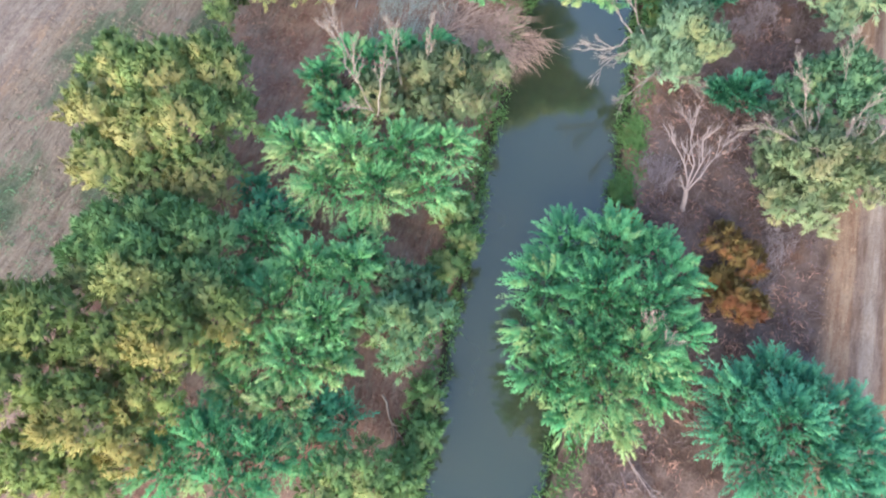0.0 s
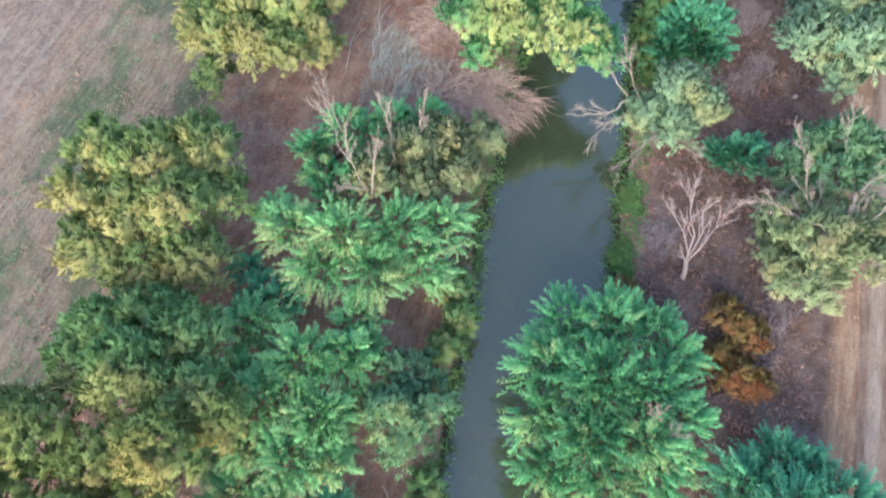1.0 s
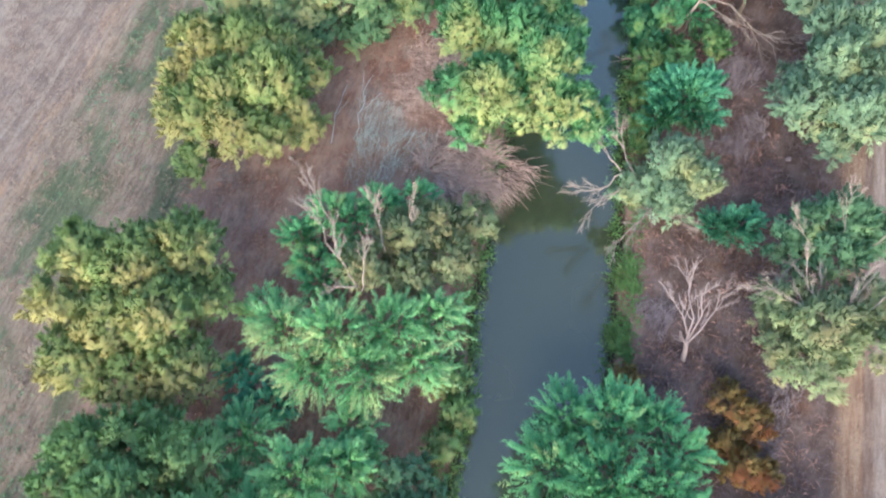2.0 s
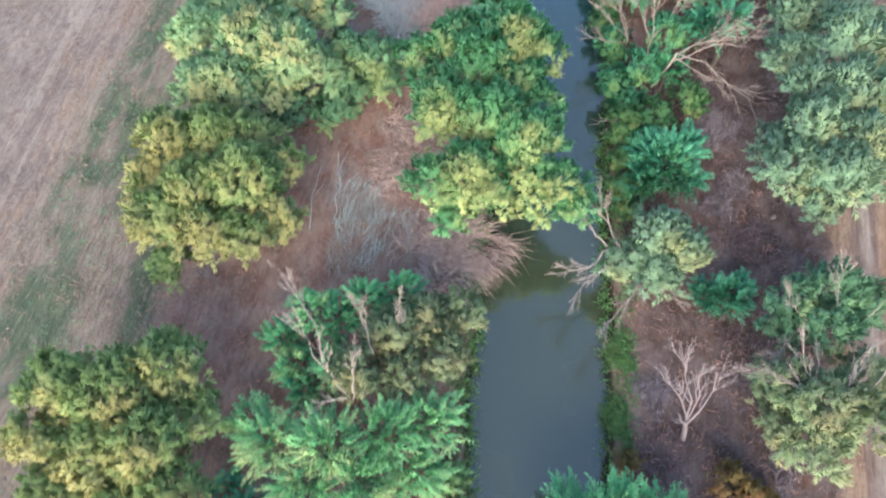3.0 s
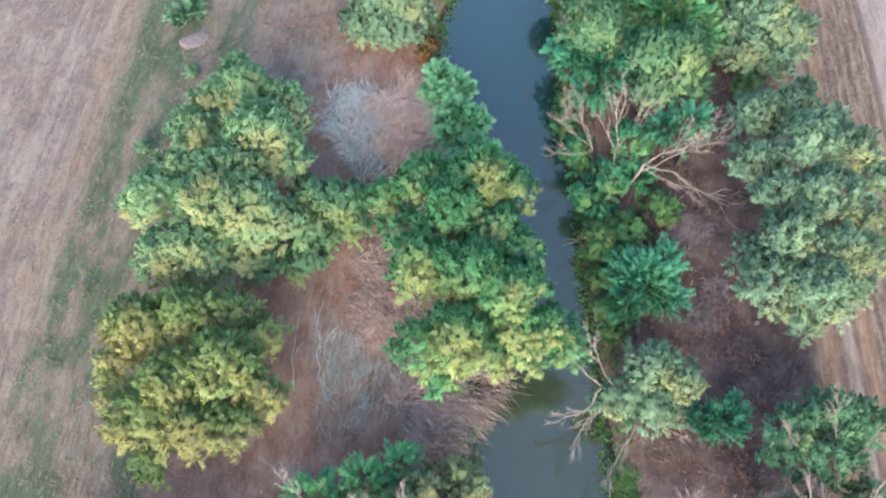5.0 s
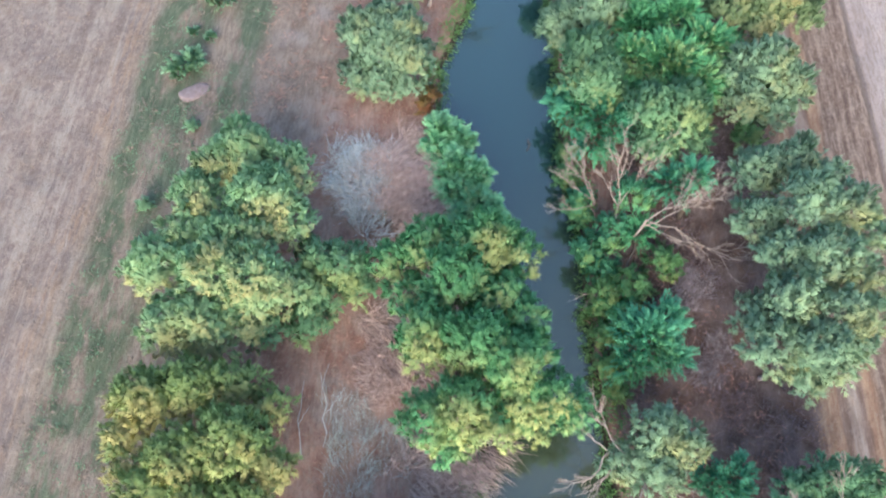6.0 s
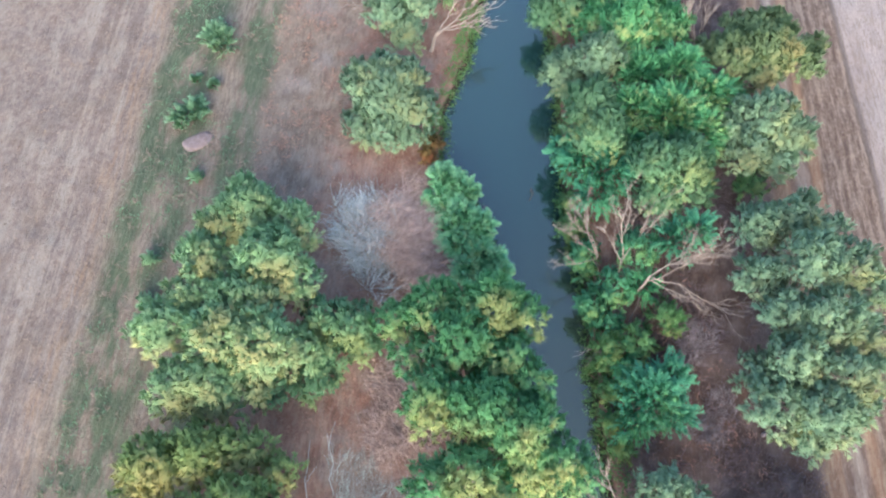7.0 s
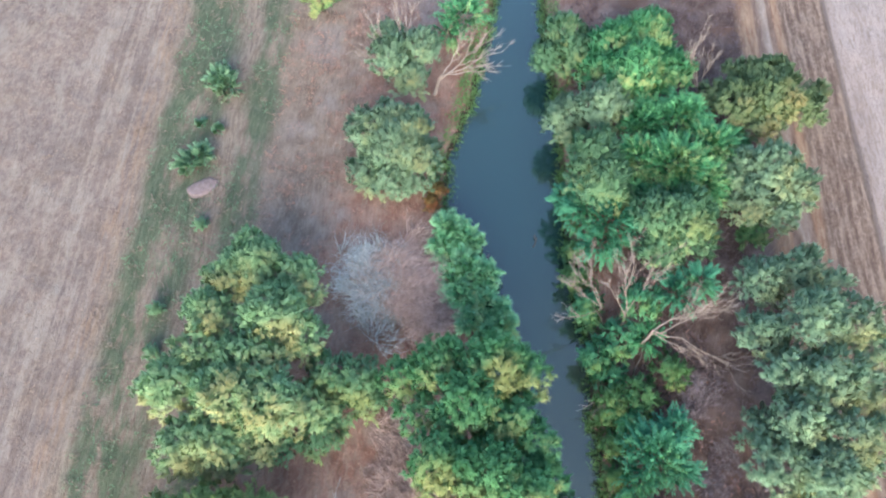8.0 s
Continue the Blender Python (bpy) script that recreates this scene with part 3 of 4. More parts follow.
def dead_limb(rng, a, b, thick, forks=6, depth=2, spread=0.45, sides=6):
    """A bare branch from a to b: its own stem, and a list of twigs, each joined with its finer twigs."""
    path = crooked(rng, a, b, 7, 0.09)
    stem = tube(path, np.linspace(thick, max(thick * 0.25, 0.012), 7), sides)
    whole = np.linalg.norm(path[-1] - path[0])
    sprigs = []
    if depth:
        ahead = unit(path[-1] - path[0])
        for k in range(forks):
            s = rng.uniform(0.3, 0.98)
            i = min(int(s * 6), 5)
            root = path[i] + (path[i + 1] - path[i]) * (s * 6 - i)
            go = unit(ahead + spread * 1.3 * unit(rng.normal(size=3)) + [0, 0, 0.12])
            long = whole * rng.uniform(0.28, 0.55) * (1.15 - 0.45 * s)
            own, finer = dead_limb(rng, root, root + go * long, thick * (0.62 - 0.3 * s), forks + 1, depth - 1, spread, sides - 1)
            sprigs.append(joined([own, *finer]))
    return stem, sprigs


def bare_branch(name, rng, a, b, thick, forks, material, parent, label="", depth=2, spread=0.45):
    """A bare branch as a part, and each twig that forks from it as a piece of that part."""
    (v, f), sprigs = dead_limb(rng, a, b, thick, forks, depth, spread)
    limb = part(name, mesh_of(name, v, f, material, True), parent, label)
    for v, f in sprigs:
        part("twig", mesh_of("twig", v, f, material, True), limb)
    return limb


def tree(name, x, y, lobes, kind, material, label, seed, leaf=0.28, dense=1.0, reach=1.0, dead=(), category="tree", trunk=0.16, lift=0.15, fan=0.35, group=""):
    """A tree or bush: trunk, a limb into each mass of leaves, one crown, and bare dead branches (from, to, thickness)."""
    rng = np.random.default_rng(seed)
    z0 = float(height(x, y)) - 0.08
    t = thing(name, x, y, z0, label, category, group)
    lobes = [(a, b, c - z0, d) for a, b, c, d in lobes]
    top = min(l[2] for l in lobes)
    fork = np.array([0, 0, max(0.25, top * 0.45)])
    v, f = tube(crooked(rng, (0, 0, 0), fork, 5, 0.05), np.linspace(trunk * 1.5, trunk, 5), 8)
    part("trunk", mesh_of("trunk", v, f, M_BARK, True), t)
    for a, b, c, d in lobes:
        path = crooked(rng, fork * 0.95, (a * 0.92, b * 0.92, c + d * 0.2), 6, 0.10, 0.2)
        v, f = tube(path, np.linspace(trunk * 0.7, 0.03, 6), 5)
        part("limb", mesh_of("limb", v, f, M_BARK, True), t)
    if kind == "tuft":
        v, f, look_of = tuft_crown(rng, lobes, leaf, dense)
    else:
        v, f, look_of = spray_crown(rng, lobes, reach, dense, leaf, lift=lift, fan=fan)
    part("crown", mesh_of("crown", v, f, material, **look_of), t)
    for a, b, thick in dead:
        bare_branch("dead_branch", rng, np.array(a) - (x, y, z0), np.array(b) - (x, y, z0), thick * 0.66, 7, M_DEAD, t, "bare bleached branch")
    return t

tree("poplar_tree", -16.9, 25.9, [(-2.7, 3.2, 5.5, 2.4), (-3.9, 0.6, 4.8, 2.2), (0.2, 2.3, 6, 2.63), (2.8, 3.6, 5.5, 2.53), (3.8, 1, 4.6, 2.01), (-0.8, -0.8, 5.6, 2.56), (2.1, -0.6, 5.8, 2.56), (-3.1, -2.5, 4, 2.28), (-0.2, -3.4, 3.5, 2.44), (2.6, -3.2, 3.5, 2.29)],
     "tuft", M_YELLOW, "broad round tree with yellowing olive-green leaves", 101, group="poplars along the river")
tree("poplar_tree", -15.6, 16.6, [(-2.4, 1.4, 5.5, 2.31), (0.2, 2.1, 5.5, 2.18), (2.3, 0.7, 5.5, 2.14), (0, -1.4, 6.5, 2.62), (-2.9, -0.4, 5, 2.14), (2.8, -2.4, 6.5, 2.3)],
     "tuft", M_OLIVE, "dense olive-green tree with a few bare twigs", 102, group="poplars along the river")
tree("poplar_tree", -17.4, 9.7, [(-2.1, 2.4, 6.5, 2.52), (1.5, 1.3, 7, 2.46), (4.1, 1.6, 7, 2.47), (6.2, 3.3, 6.5, 1.98), (-2.8, -0.1, 6, 2.2), (0.6, -1.8, 6.5, 2.39), (3.1, -0.6, 6, 2.19), (-4.9, 3.9, 5, 1.78), (-2.1, -3.6, 5, 2.16), (-6.2, 1.1, 6, 2.51), (0.4, -4.4, 4.8, 2.01), (2.5, -2.8, 4.8, 1.64)],
     "tuft", M_OCHRE, "wide yellowing tree in a thick stand of trees", 103, group="poplars along the river")
tree("ash_tree", -4.9, 24.1, [(-4, 1, 3.5, 2.02), (-0.8, 0.2, 4.2, 2.46), (2.5, 0.4, 4.2, 2.31), (5.1, 1, 3.6, 1.85), (-2.2, -1.7, 3.6, 2.28), (0.8, -2.2, 3.8, 2.42), (4, -1.7, 3.2, 1.98), (-5.3, 2.8, 2.8, 1.39)],
     "spray", M_PALEGREEN, "bright green tree with feathery pointed sprays", 104, dense=1.7, group="green trees in the thickets")
tree("olive_tree", -1.3, 29.7, [(-2.6, -1.6, 4.2, 1.7), (-0.2, 0.6, 4.2, 2.1), (2.1, 1.6, 3.8, 1.97), (4.3, 1.8, 3.2, 1.63), (0.2, -1.8, 4, 2.06), (2.7, -1, 3.2, 1.76)],
     "tuft", M_TAN, "greyish olive tree with several bare dead branches", 105, dead=[((-4.2, 26.8, 4.9), (-6.4, 30.2, 7.7), 0.10), ((-4.0, 26.6, 4.9), (-3.4, 28.6, 7.9), 0.09), ((-2.6, 29.1, 4.8), (-2.9, 31.6, 7.6), 0.07), ((-5.8, 31.4, 4.4), (-7.6, 34.6, 6.2), 0.07), ((-4.2, 26.6, 5.5), (-5.8, 26.0, 6.6), 0.08), ((-1.2, 29.6, 5.2), (-0.6, 31.4, 7.9), 0.06)], group="grey-green trees by the river")
tree("ash_tree", -8.3, 14, [(-2.3, 5, 3.5, 1.96), (0.7, 2.5, 4.2, 2.35), (3.1, 3, 4, 1.89), (-1, 0.5, 4.2, 2.14), (1.9, -0.6, 4.5, 2.25), (0.5, -2.6, 4.2, 2.06), (2.3, -2.8, 3.8, 1.63), (-2, -1.9, 3.8, 1.65), (-0.2, -4.9, 3.8, 1.73), (-2.9, 2.2, 3.4, 1.59), (4.1, 0.6, 2.6, 1.5), (3.9, 3.7, 2.4, 1.4)],
     "spray", M_PALEGREEN, "tall bright green tree with long feathery leaves", 106, dense=2.16, fan=0.1, reach=0.75, lift=0.35, group="green trees in the thickets")
tree("tamarisk_bush", -5.5, 8.9, [(0, 0, 2, 1.66)],
     "spray", M_TEAL, "dense teal-green rounded bush under taller trees", 107, category="bush", leaf=0.26, dense=1.6, group="tamarisk bushes")
tree("willow_bush", -1.8, 14, [(-0.2, 1.9, 3.3, 1.9), (-0.8, -0.6, 3.8, 1.98), (1.1, 0.2, 3.3, 1.71), (-0.2, -1.6, 3, 1.53)],
     "tuft", M_THICKET, "grey-green willow bush beside the water", 108, category="bush", group="willow bushes on the banks")
tree("ash_tree", -10.9, 6.6, [(-2.8, -0.6, 3.8, 1.94), (-0.7, 0.5, 4, 2.24), (1.9, -0.1, 4, 1.95), (4, 0.3, 3.4, 1.56), (0.7, -1.7, 4, 2.18), (-3, 1.4, 3.4, 1.44)],
     "spray", M_GREEN, "deep green feathery tree in a thick stand", 109, dense=1.6, group="green trees in the thickets")
tree("willow_bush", -4, 5.3, [(-0.1, 0.5, 3.2, 2.11), (-1.4, -0.5, 3, 1.68), (1.6, 0.1, 2.6, 1.42)],
     "tuft", M_OLIVE, "olive-green bush on the river bank", 110, category="bush", group="willow bushes on the banks")
tree("poplar_tree", -12, 41.4, [(-2.7, 4, 5, 2.17), (-4.2, 2.5, 4.6, 1.9), (0.2, 4, 5.2, 2.36), (2.7, 3.5, 5, 2.01), (4.6, 1.5, 4.8, 1.81), (-0.9, -0.3, 6, 2.39), (2.2, -0.3, 6, 2.58), (3.6, -1.5, 5.2, 2.08), (-3.1, -1.6, 4.8, 2.24), (0, -3.1, 5, 2.38), (2.1, -3.8, 4.4, 1.89), (-3, -4.3, 2.6, 1.58), (4.1, -2, 3, 1.27), (-4.5, 0.6, 4, 1.7)],
     "tuft", M_YELLOW, "round free-standing tree with golden-green leaves", 111, group="poplars along the river")
tree("poplar_tree", -8.5, 54.7, [(2.6, 7.4, 5.2, 2.53), (5.3, 5.3, 5, 2.5), (0.7, 6.6, 4.8, 2.29), (3.4, 2.3, 6, 2.83), (5, 0.9, 4.6, 1.99), (-1.1, 4.2, 5, 2.23), (1.3, -0.5, 6.5, 2.72), (-2.3, 2, 5.5, 2.38), (-4.2, -0.1, 5, 2.56), (-0.6, -2.1, 6, 2.49), (1.7, -3.2, 6.2, 2.88), (-6.0, 0.3, 4, 1.52), (-2.2, -4.8, 5, 2.47), (-4.3, -4.4, 4.4, 2.29), (0.3, -4.6, 4.4, 2.51), (3.5, -3.8, 4.2, 2.13), (-2.4, -5.8, 3.6, 1.88)],
     "tuft", M_GOLDGREY, "large lumpy tree with grey-green and golden masses", 112, group="poplars along the river")
tree("olive_tree", -2.8, 50.8, [(0.3, 2, 3.2, 2.05), (2.2, 1.1, 3.2, 2.04), (-0.1, -0.1, 2.8, 2.03), (2.7, -0.1, 2.6, 1.64), (-4.1, -1.5, 2, 2.02), (-1.3, -1.7, 2, 1.82)],
     "tuft", M_THICKET, "low olive-green tree between two larger ones", 113, group="grey-green trees by the river")
tree("willow_tree", 5.3, 42.9, [(-2.6, 7.9, 5.2, 2.1), (0.1, 7.6, 6, 2.5), (3.3, 6.2, 7, 2.64), (5.4, 5.1, 6.4, 2.04), (-2.1, 5, 5, 2.06), (0.9, 4.3, 6.6, 2.6), (3.2, 2.5, 6.4, 2.38), (-1.7, 1.2, 7, 2.3), (0.9, -0.3, 8, 2.42), (4.6, 0.8, 6.5, 1.76), (2.6, -2.1, 7.5, 2.23), (4.4, -1.1, 6.2, 1.54), (-3.2, -3.9, 6, 2.04), (-1, -3.6, 6.8, 2.39), (0.4, -5.1, 5.8, 1.86), (-2.1, -5.3, 5, 1.5), (2.6, -4, 5.6, 1.89), (4.9, -4.1, 4.6, 2.13), (6.1, -5.3, 3.8, 1.56), (3.8, -5.2, 4, 1.74)],
     "tuft", M_WILLOW, "tall leaning willow with green and yellow leaves over the water", 114, trunk=0.24)
tree("willow_bush", 6.8, 71, [(0, 0.1, 2.6, 3.5), (-1.5, 1.8, 3.4, 2.2), (1.7, 0.9, 3.6, 2.2), (0.3, 2.2, 3.4, 2.1), (-2.4, -1, 2.2, 2.03), (1.9, -1.5, 2.4, 2.03), (-1.1, -2.3, 1.5, 2.1), (1.1, -2.6, 1.4, 2.0)],
     "tuft", M_SILVER, "round pale grey-green bush standing alone in dry grass", 115, category="bush", group="willow bushes on the banks")
tree("olive_tree", 9.9, 80.4, [(-1.2, -0.5, 3.4, 2.31), (1.6, 0, 3.6, 2.32), (0, -2.1, 2.6, 2.06), (-0.5, 2.5, 3, 1.84)],
     "tuft", M_SILVER, "small grey-green tree with bare crooked branches", 116, dead=[((9.4, 80.0, 3.6), (7.8, 82.4, 6.6), 0.09), ((10.0, 80.4, 3.6), (10.4, 83.6, 7.0), 0.09), ((9.2, 79.8, 3.4), (5.8, 80.8, 5.4), 0.09), ((10.4, 80.8, 3.8), (12.2, 83.2, 6.6), 0.08)], group="grey-green trees by the river")
tree("ash_tree", 15.8, 83.2, [(1, 0.5, 3, 2.68), (-1, -0.5, 2.4, 1.87)],
     "spray", M_GREEN, "green bush at the river bank", 117, dense=1.5, group="green trees in the thickets")
tree("willow_bush", 4.3, 90.8, [(0, 0, 1.3, 1.96)],
     "tuft", M_OLIVE, "low green bush in dry grass", 118, category="bush", group="willow bushes on the banks")
tree("ash_tree", 10.7, 13.5, [(-3.5, 5.6, 2.6, 2.17), (-1, 5.3, 3.2, 2.3), (1.3, 4.8, 2.8, 1.97), (-5, 3, 2.8, 2.26), (-2.2, 1.7, 4.2, 2.62), (0.5, 1.1, 4, 2.3), (2.4, 3.3, 2.8, 1.78), (-5.5, 0, 2.6, 2.04), (-3.1, -1.5, 4, 2.38), (-0.4, -1.8, 4, 2.23), (2.2, -0.2, 3, 1.7), (-5.3, -2.5, 2.2, 1.84), (-2.5, -3.6, 3, 2.23), (0.3, -3.2, 2.6, 1.81), (-1.5, -5.1, 1.8, 1.35), (-3.9, -4.5, 1.8, 1.36), (2.2, -2.1, 2, 1.24)],
     "spray", M_GREEN, "large round bright green tree leaning over the river", 119, lift=0.3, dead=[((10.4, 12.2, 3.2), (10.6, 13.4, 6.2), 0.06), ((10.8, 11.8, 3.2), (11.8, 12.2, 5.8), 0.05)], dense=1.7, fan=0.45, reach=0.9, group="green trees in the thickets")
tree("tamarisk_tree", 18.2, 8.1, [(-2.5, 2, 2.2, 1.98), (-0.3, 2.9, 2.4, 1.83), (-0.8, 0.2, 3.6, 2.3), (-3.3, -0.1, 2.4, 1.77), (2.3, 0.6, 2.8, 2.06), (0.4, -1.7, 3.2, 2.13), (-2.2, -1.9, 2.6, 2.01), (3.2, -1.1, 3, 2.01), (2.5, -3, 2.4, 1.71), (1.2, 2.3, 2.2, 1.53)],
     "spray", M_TEAL, "dark blue-green feathery tree beside the dry scrub", 120, dense=2.2, fan=0.5, group="tamarisk trees")
tree("sumac_bush", 17.2, 18.5, [(-0.2, 1.1, 1, 1.39), (0.9, 0.1, 0.9, 1.37), (-0.6, -1.1, 0.7, 1.02)],
     "tuft", M_RUST, "low bush with rusty red and olive leaves", 121, category="bush", leaf=0.26, group="rusty bushes")
tree("sumac_bush", 17.7, 15.8, [(-0.5, 0.1, 0.9, 1.4), (0.5, -0.2, 0.7, 1)],
     "tuft", M_RUST, "low bush with orange-brown leaves", 122, category="bush", leaf=0.26, group="rusty bushes")
tree("olive_tree", 15.6, 34, [(0.8, 1.1, 3.2, 2.07), (-1.2, 0, 2.8, 1.69), (2.3, 0.1, 2.6, 1.7), (0.2, -1.2, 2.6, 1.87), (-2.2, -0.1, 2.4, 1.32)],
     "tuft", M_SILVER, "grey-green tree with pale dead limbs over the water", 123, dead=[((14.2, 34.0, 2.6), (12.7, 38.0, 4.4), 0.11), ((13.0, 34.8, 3.0), (9.3, 33.3, 3.1), 0.11), ((12.9, 34.9, 3.2), (11.2, 37.4, 4.2), 0.08), ((13.4, 34.4, 2.8), (9.8, 31.6, 2.6), 0.08), ((15.0, 32.6, 2.2), (11.6, 30.0, 2.6), 0.09), ((15.0, 32.6, 2.2), (17.0, 30.6, 2.2), 0.08), ((14.6, 32.8, 2.4), (14.2, 31.0, 3.4), 0.07)], group="grey-green trees by the river")
tree("tamarisk_bush", 19, 41.1, [(-0.5, 0.3, 2.2, 2.65), (-2, -0.9, 1.6, 1.83), (0.8, -1, 1.6, 1.83), (1.8, 1.6, 1.6, 1.66)],
     "spray", M_TEAL, "feathery blue-green tamarisk bush at the water", 124, category="bush", leaf=0.3, reach=1.0, lift=0.8, dense=2.2, fan=0.4, group="tamarisk bushes")
tree("tamarisk_bush", 20.1, 31.3, [(-0.1, -0.3, 1.4, 1.69), (1.2, 0.2, 1.2, 1.33), (-1, 0.2, 1, 1.33)],
     "spray", M_TEAL, "small feathery blue-green bush in dry scrub", 125, category="bush", leaf=0.28, reach=1.0, lift=0.8, dense=2.2, fan=0.4, group="tamarisk bushes")
tree("olive_tree", 24.1, 28.4, [(-1.2, 0.7, 4.6, 1.91), (0.7, 0.8, 5, 2.07), (2.9, 0.2, 4.6, 1.9), (-2.1, -0.6, 3.6, 1.57), (-0.2, -1.2, 4.4, 1.88)],
     "tuft", M_THICKET, "grey-green tree threaded with thin dead branches", 126, dead=[((23.0, 27.6, 5.1), (21.2, 29.0, 7.1), 0.05), ((24.0, 27.0, 5.5), (24.2, 29.6, 7.9), 0.05), ((25.0, 26.8, 5.5), (28.0, 28.4, 7.3), 0.05), ((22.4, 27.4, 4.7), (20.0, 26.0, 5.1), 0.06)], group="grey-green trees by the river")
tree("olive_tree", 22.4, 22.8, [(-1.7, 1.5, 4.4, 1.82), (-2.5, -0.6, 3.6, 1.64), (-0.6, 0, 5.4, 2.07), (2.5, 1.1, 5, 1.95), (-1.2, -2.2, 4, 1.92), (1.6, -1.5, 4.6, 1.91), (-2.3, 1.3, 3.4, 1.35), (4.2, 0.2, 4.5, 1.96)],
     "tuft", M_TAN, "yellowish grey-green tree with pale dead branches", 127, dead=[((21.6, 21.4, 5.9), (20.6, 25.6, 7.5), 0.08), ((21.6, 21.6, 6.1), (23.4, 24.6, 8.1), 0.08), ((21.6, 22.4, 6.5), (18.6, 25.2, 6.1), 0.07), ((23.4, 22.6, 6.3), (26.0, 24.6, 7.7), 0.07)], group="grey-green trees by the river")
tree("poplar_tree", 30.5, 42.5, [(-0.1, 8.1, 4.6, 2.09), (2.7, 8, 5.2, 2.29), (4.8, 6.6, 5, 1.87), (-2.1, 4.2, 5, 2), (1, 3.9, 6.4, 2.35), (4.1, 3.2, 5.6, 1.99), (5, 1, 5, 1.78), (-2.1, 1.2, 5.8, 2.12), (0.3, -0.1, 7, 2.43), (2.9, -1.6, 5.4, 1.91), (-2.9, -1.9, 6, 2.23), (-4.7, -1.6, 4, 1.74), (-0.9, -3.9, 6.4, 2.37), (2.1, -4.3, 5, 1.5), (-4.8, -4.3, 5, 2.22), (-2.4, -5.8, 5.2, 2.37), (-3.4, -6.9, 3.6, 1.67), (0, -5.7, 4.6, 1.67)],
     "tuft", M_SILVER, "long mass of a big silvery grey-green tree by the track", 128, group="poplars along the river")
tree("willow_bush", 19.2, 51.4, [(0.1, -1.1, 2.2, 1.92), (-1.9, -2.1, 1.4, 1.49), (-0.9, 2.3, 1.6, 1.32), (2.5, 1, 3, 1.93)],
     "tuft", M_DEEP, "leaning green bush on the steep river bank", 129, category="bush", group="willow bushes on the banks")
tree("willow_bush", 19.6, 46.6, [(2.6, 0.2, 1.2, 1.7), (-2.2, -0.6, 0.8, 1.5), (0.0, -0.9, 0.8, 1.6)],
     "tuft", M_BUSH, "low green bush under bare branches", 130, category="bush", leaf=0.28, group="willow bushes on the banks")
tree("tamarisk_tree", 25.8, 50.8, [(-1.4, 1.2, 3.4, 1.9), (0.7, 1.6, 3.6, 1.6)],
     "spray", M_TEAL, "blue-green feathery tree behind pale dead wood", 131, dense=2, group="tamarisk trees")
tree("willow_tree", 22.3, 63.8, [(0.5, 1.5, 4, 2.36), (0.3, -1.6, 4.4, 2.52), (-0.9, 0, 3.4, 1.88)],
     "tuft", M_THICKET, "olive-green tree at the edge of a dense thicket", 132)
tree("olive_tree", 23.8, 69.8, [(-1.4, 0.4, 2.6, 2.24), (1.3, -0.3, 3.4, 2.46)],
     "tuft", M_SILVER, "grey tree with thin bare twigs over the water", 133, group="grey-green trees by the river")
tree("ash_tree", 29.6, 63.2, [(-1.5, 3.7, 4, 2.65), (1.3, 3.2, 4.4, 2.64), (2.3, -0.1, 4.4, 2.82), (-1.4, -1.3, 5, 3.21), (-3.4, 0.5, 4.2, 2.34), (0.7, -2.9, 4, 2.54), (5.1, 0.5, 3.4, 1.69), (-0.1, -3.9, 3.4, 2.08), (3.6, -1.5, 3.4, 1.89), (-5.2, -1.9, 3.4, 1.86), (-2.4, -3.4, 3.6, 2.07), (0.7, 7.4, 3.4, 2)],
     "spray", M_GREEN, "broad deep green tree in a dense thicket", 134, leaf=0.28, dense=3.6, fan=0.0, reach=0.75, lift=0.6, group="green trees in the thickets")
tree("tamarisk_tree", 20.9, 60.4, [(-0.3, 0.8, 2.4, 2.34), (1.3, -1.1, 3, 2.52), (-1, 2.7, 1.6, 1.68), (0.1, -2.3, 2, 2.3)],
     "spray", M_TEAL, "drooping blue-green feathery tree over the water", 135, dense=2.2, fan=0.3, reach=0.7, group="tamarisk trees")
tree("olive_tree", 26.2, 56.6, [(-1.2, 1.3, 5, 2.21), (0.9, 0.4, 4.6, 2.44), (-1.3, -0.7, 4, 2.21), (1.7, -0.8, 3.6, 1.79)],
     "tuft", M_THICKET, "yellow-topped olive-green tree in the thicket", 136, group="grey-green trees by the river")
tree("ash_tree", 29.2, 73.3, [(-0.7, 2.3, 3.6, 2.83), (2.4, 2.3, 4.2, 2.82), (-0.3, -1.4, 4.6, 3.22), (3.2, -1.2, 4, 2.52), (-2.8, 0.7, 3, 2.05), (-2, -2.5, 3.4, 2.24)],
     "tuft", M_GREEN, "bright grass-green bushy tree crown", 137, group="green trees in the thickets")
tree("olive_tree", 24.9, 77.9, [(0.4, 1.4, 3, 2.38), (-1.4, -0.2, 2.2, 2.11), (0.9, -1.2, 2.6, 2.35)],
     "tuft", M_THICKET, "olive-green tree leaning over dark water", 138, group="grey-green trees by the river")
tree("poplar_tree", 38.8, 66.6, [(-0.6, 2.6, 4, 2.25), (0.9, 1.3, 4.6, 2.46), (-0.5, 0.5, 4.4, 2.2), (-2.5, -0.4, 5, 2.64), (0.1, -1.3, 5.2, 2.39), (2.8, -2, 4.4, 1.94), (-1.4, -2.3, 4, 2.17), (5, -0.6, 3.6, 1.24), (-3.4, 1.9, 3.4, 1.99)],
     "tuft", M_AUTUMN, "tree turning golden brown beside the track", 139, group="poplars along the river")
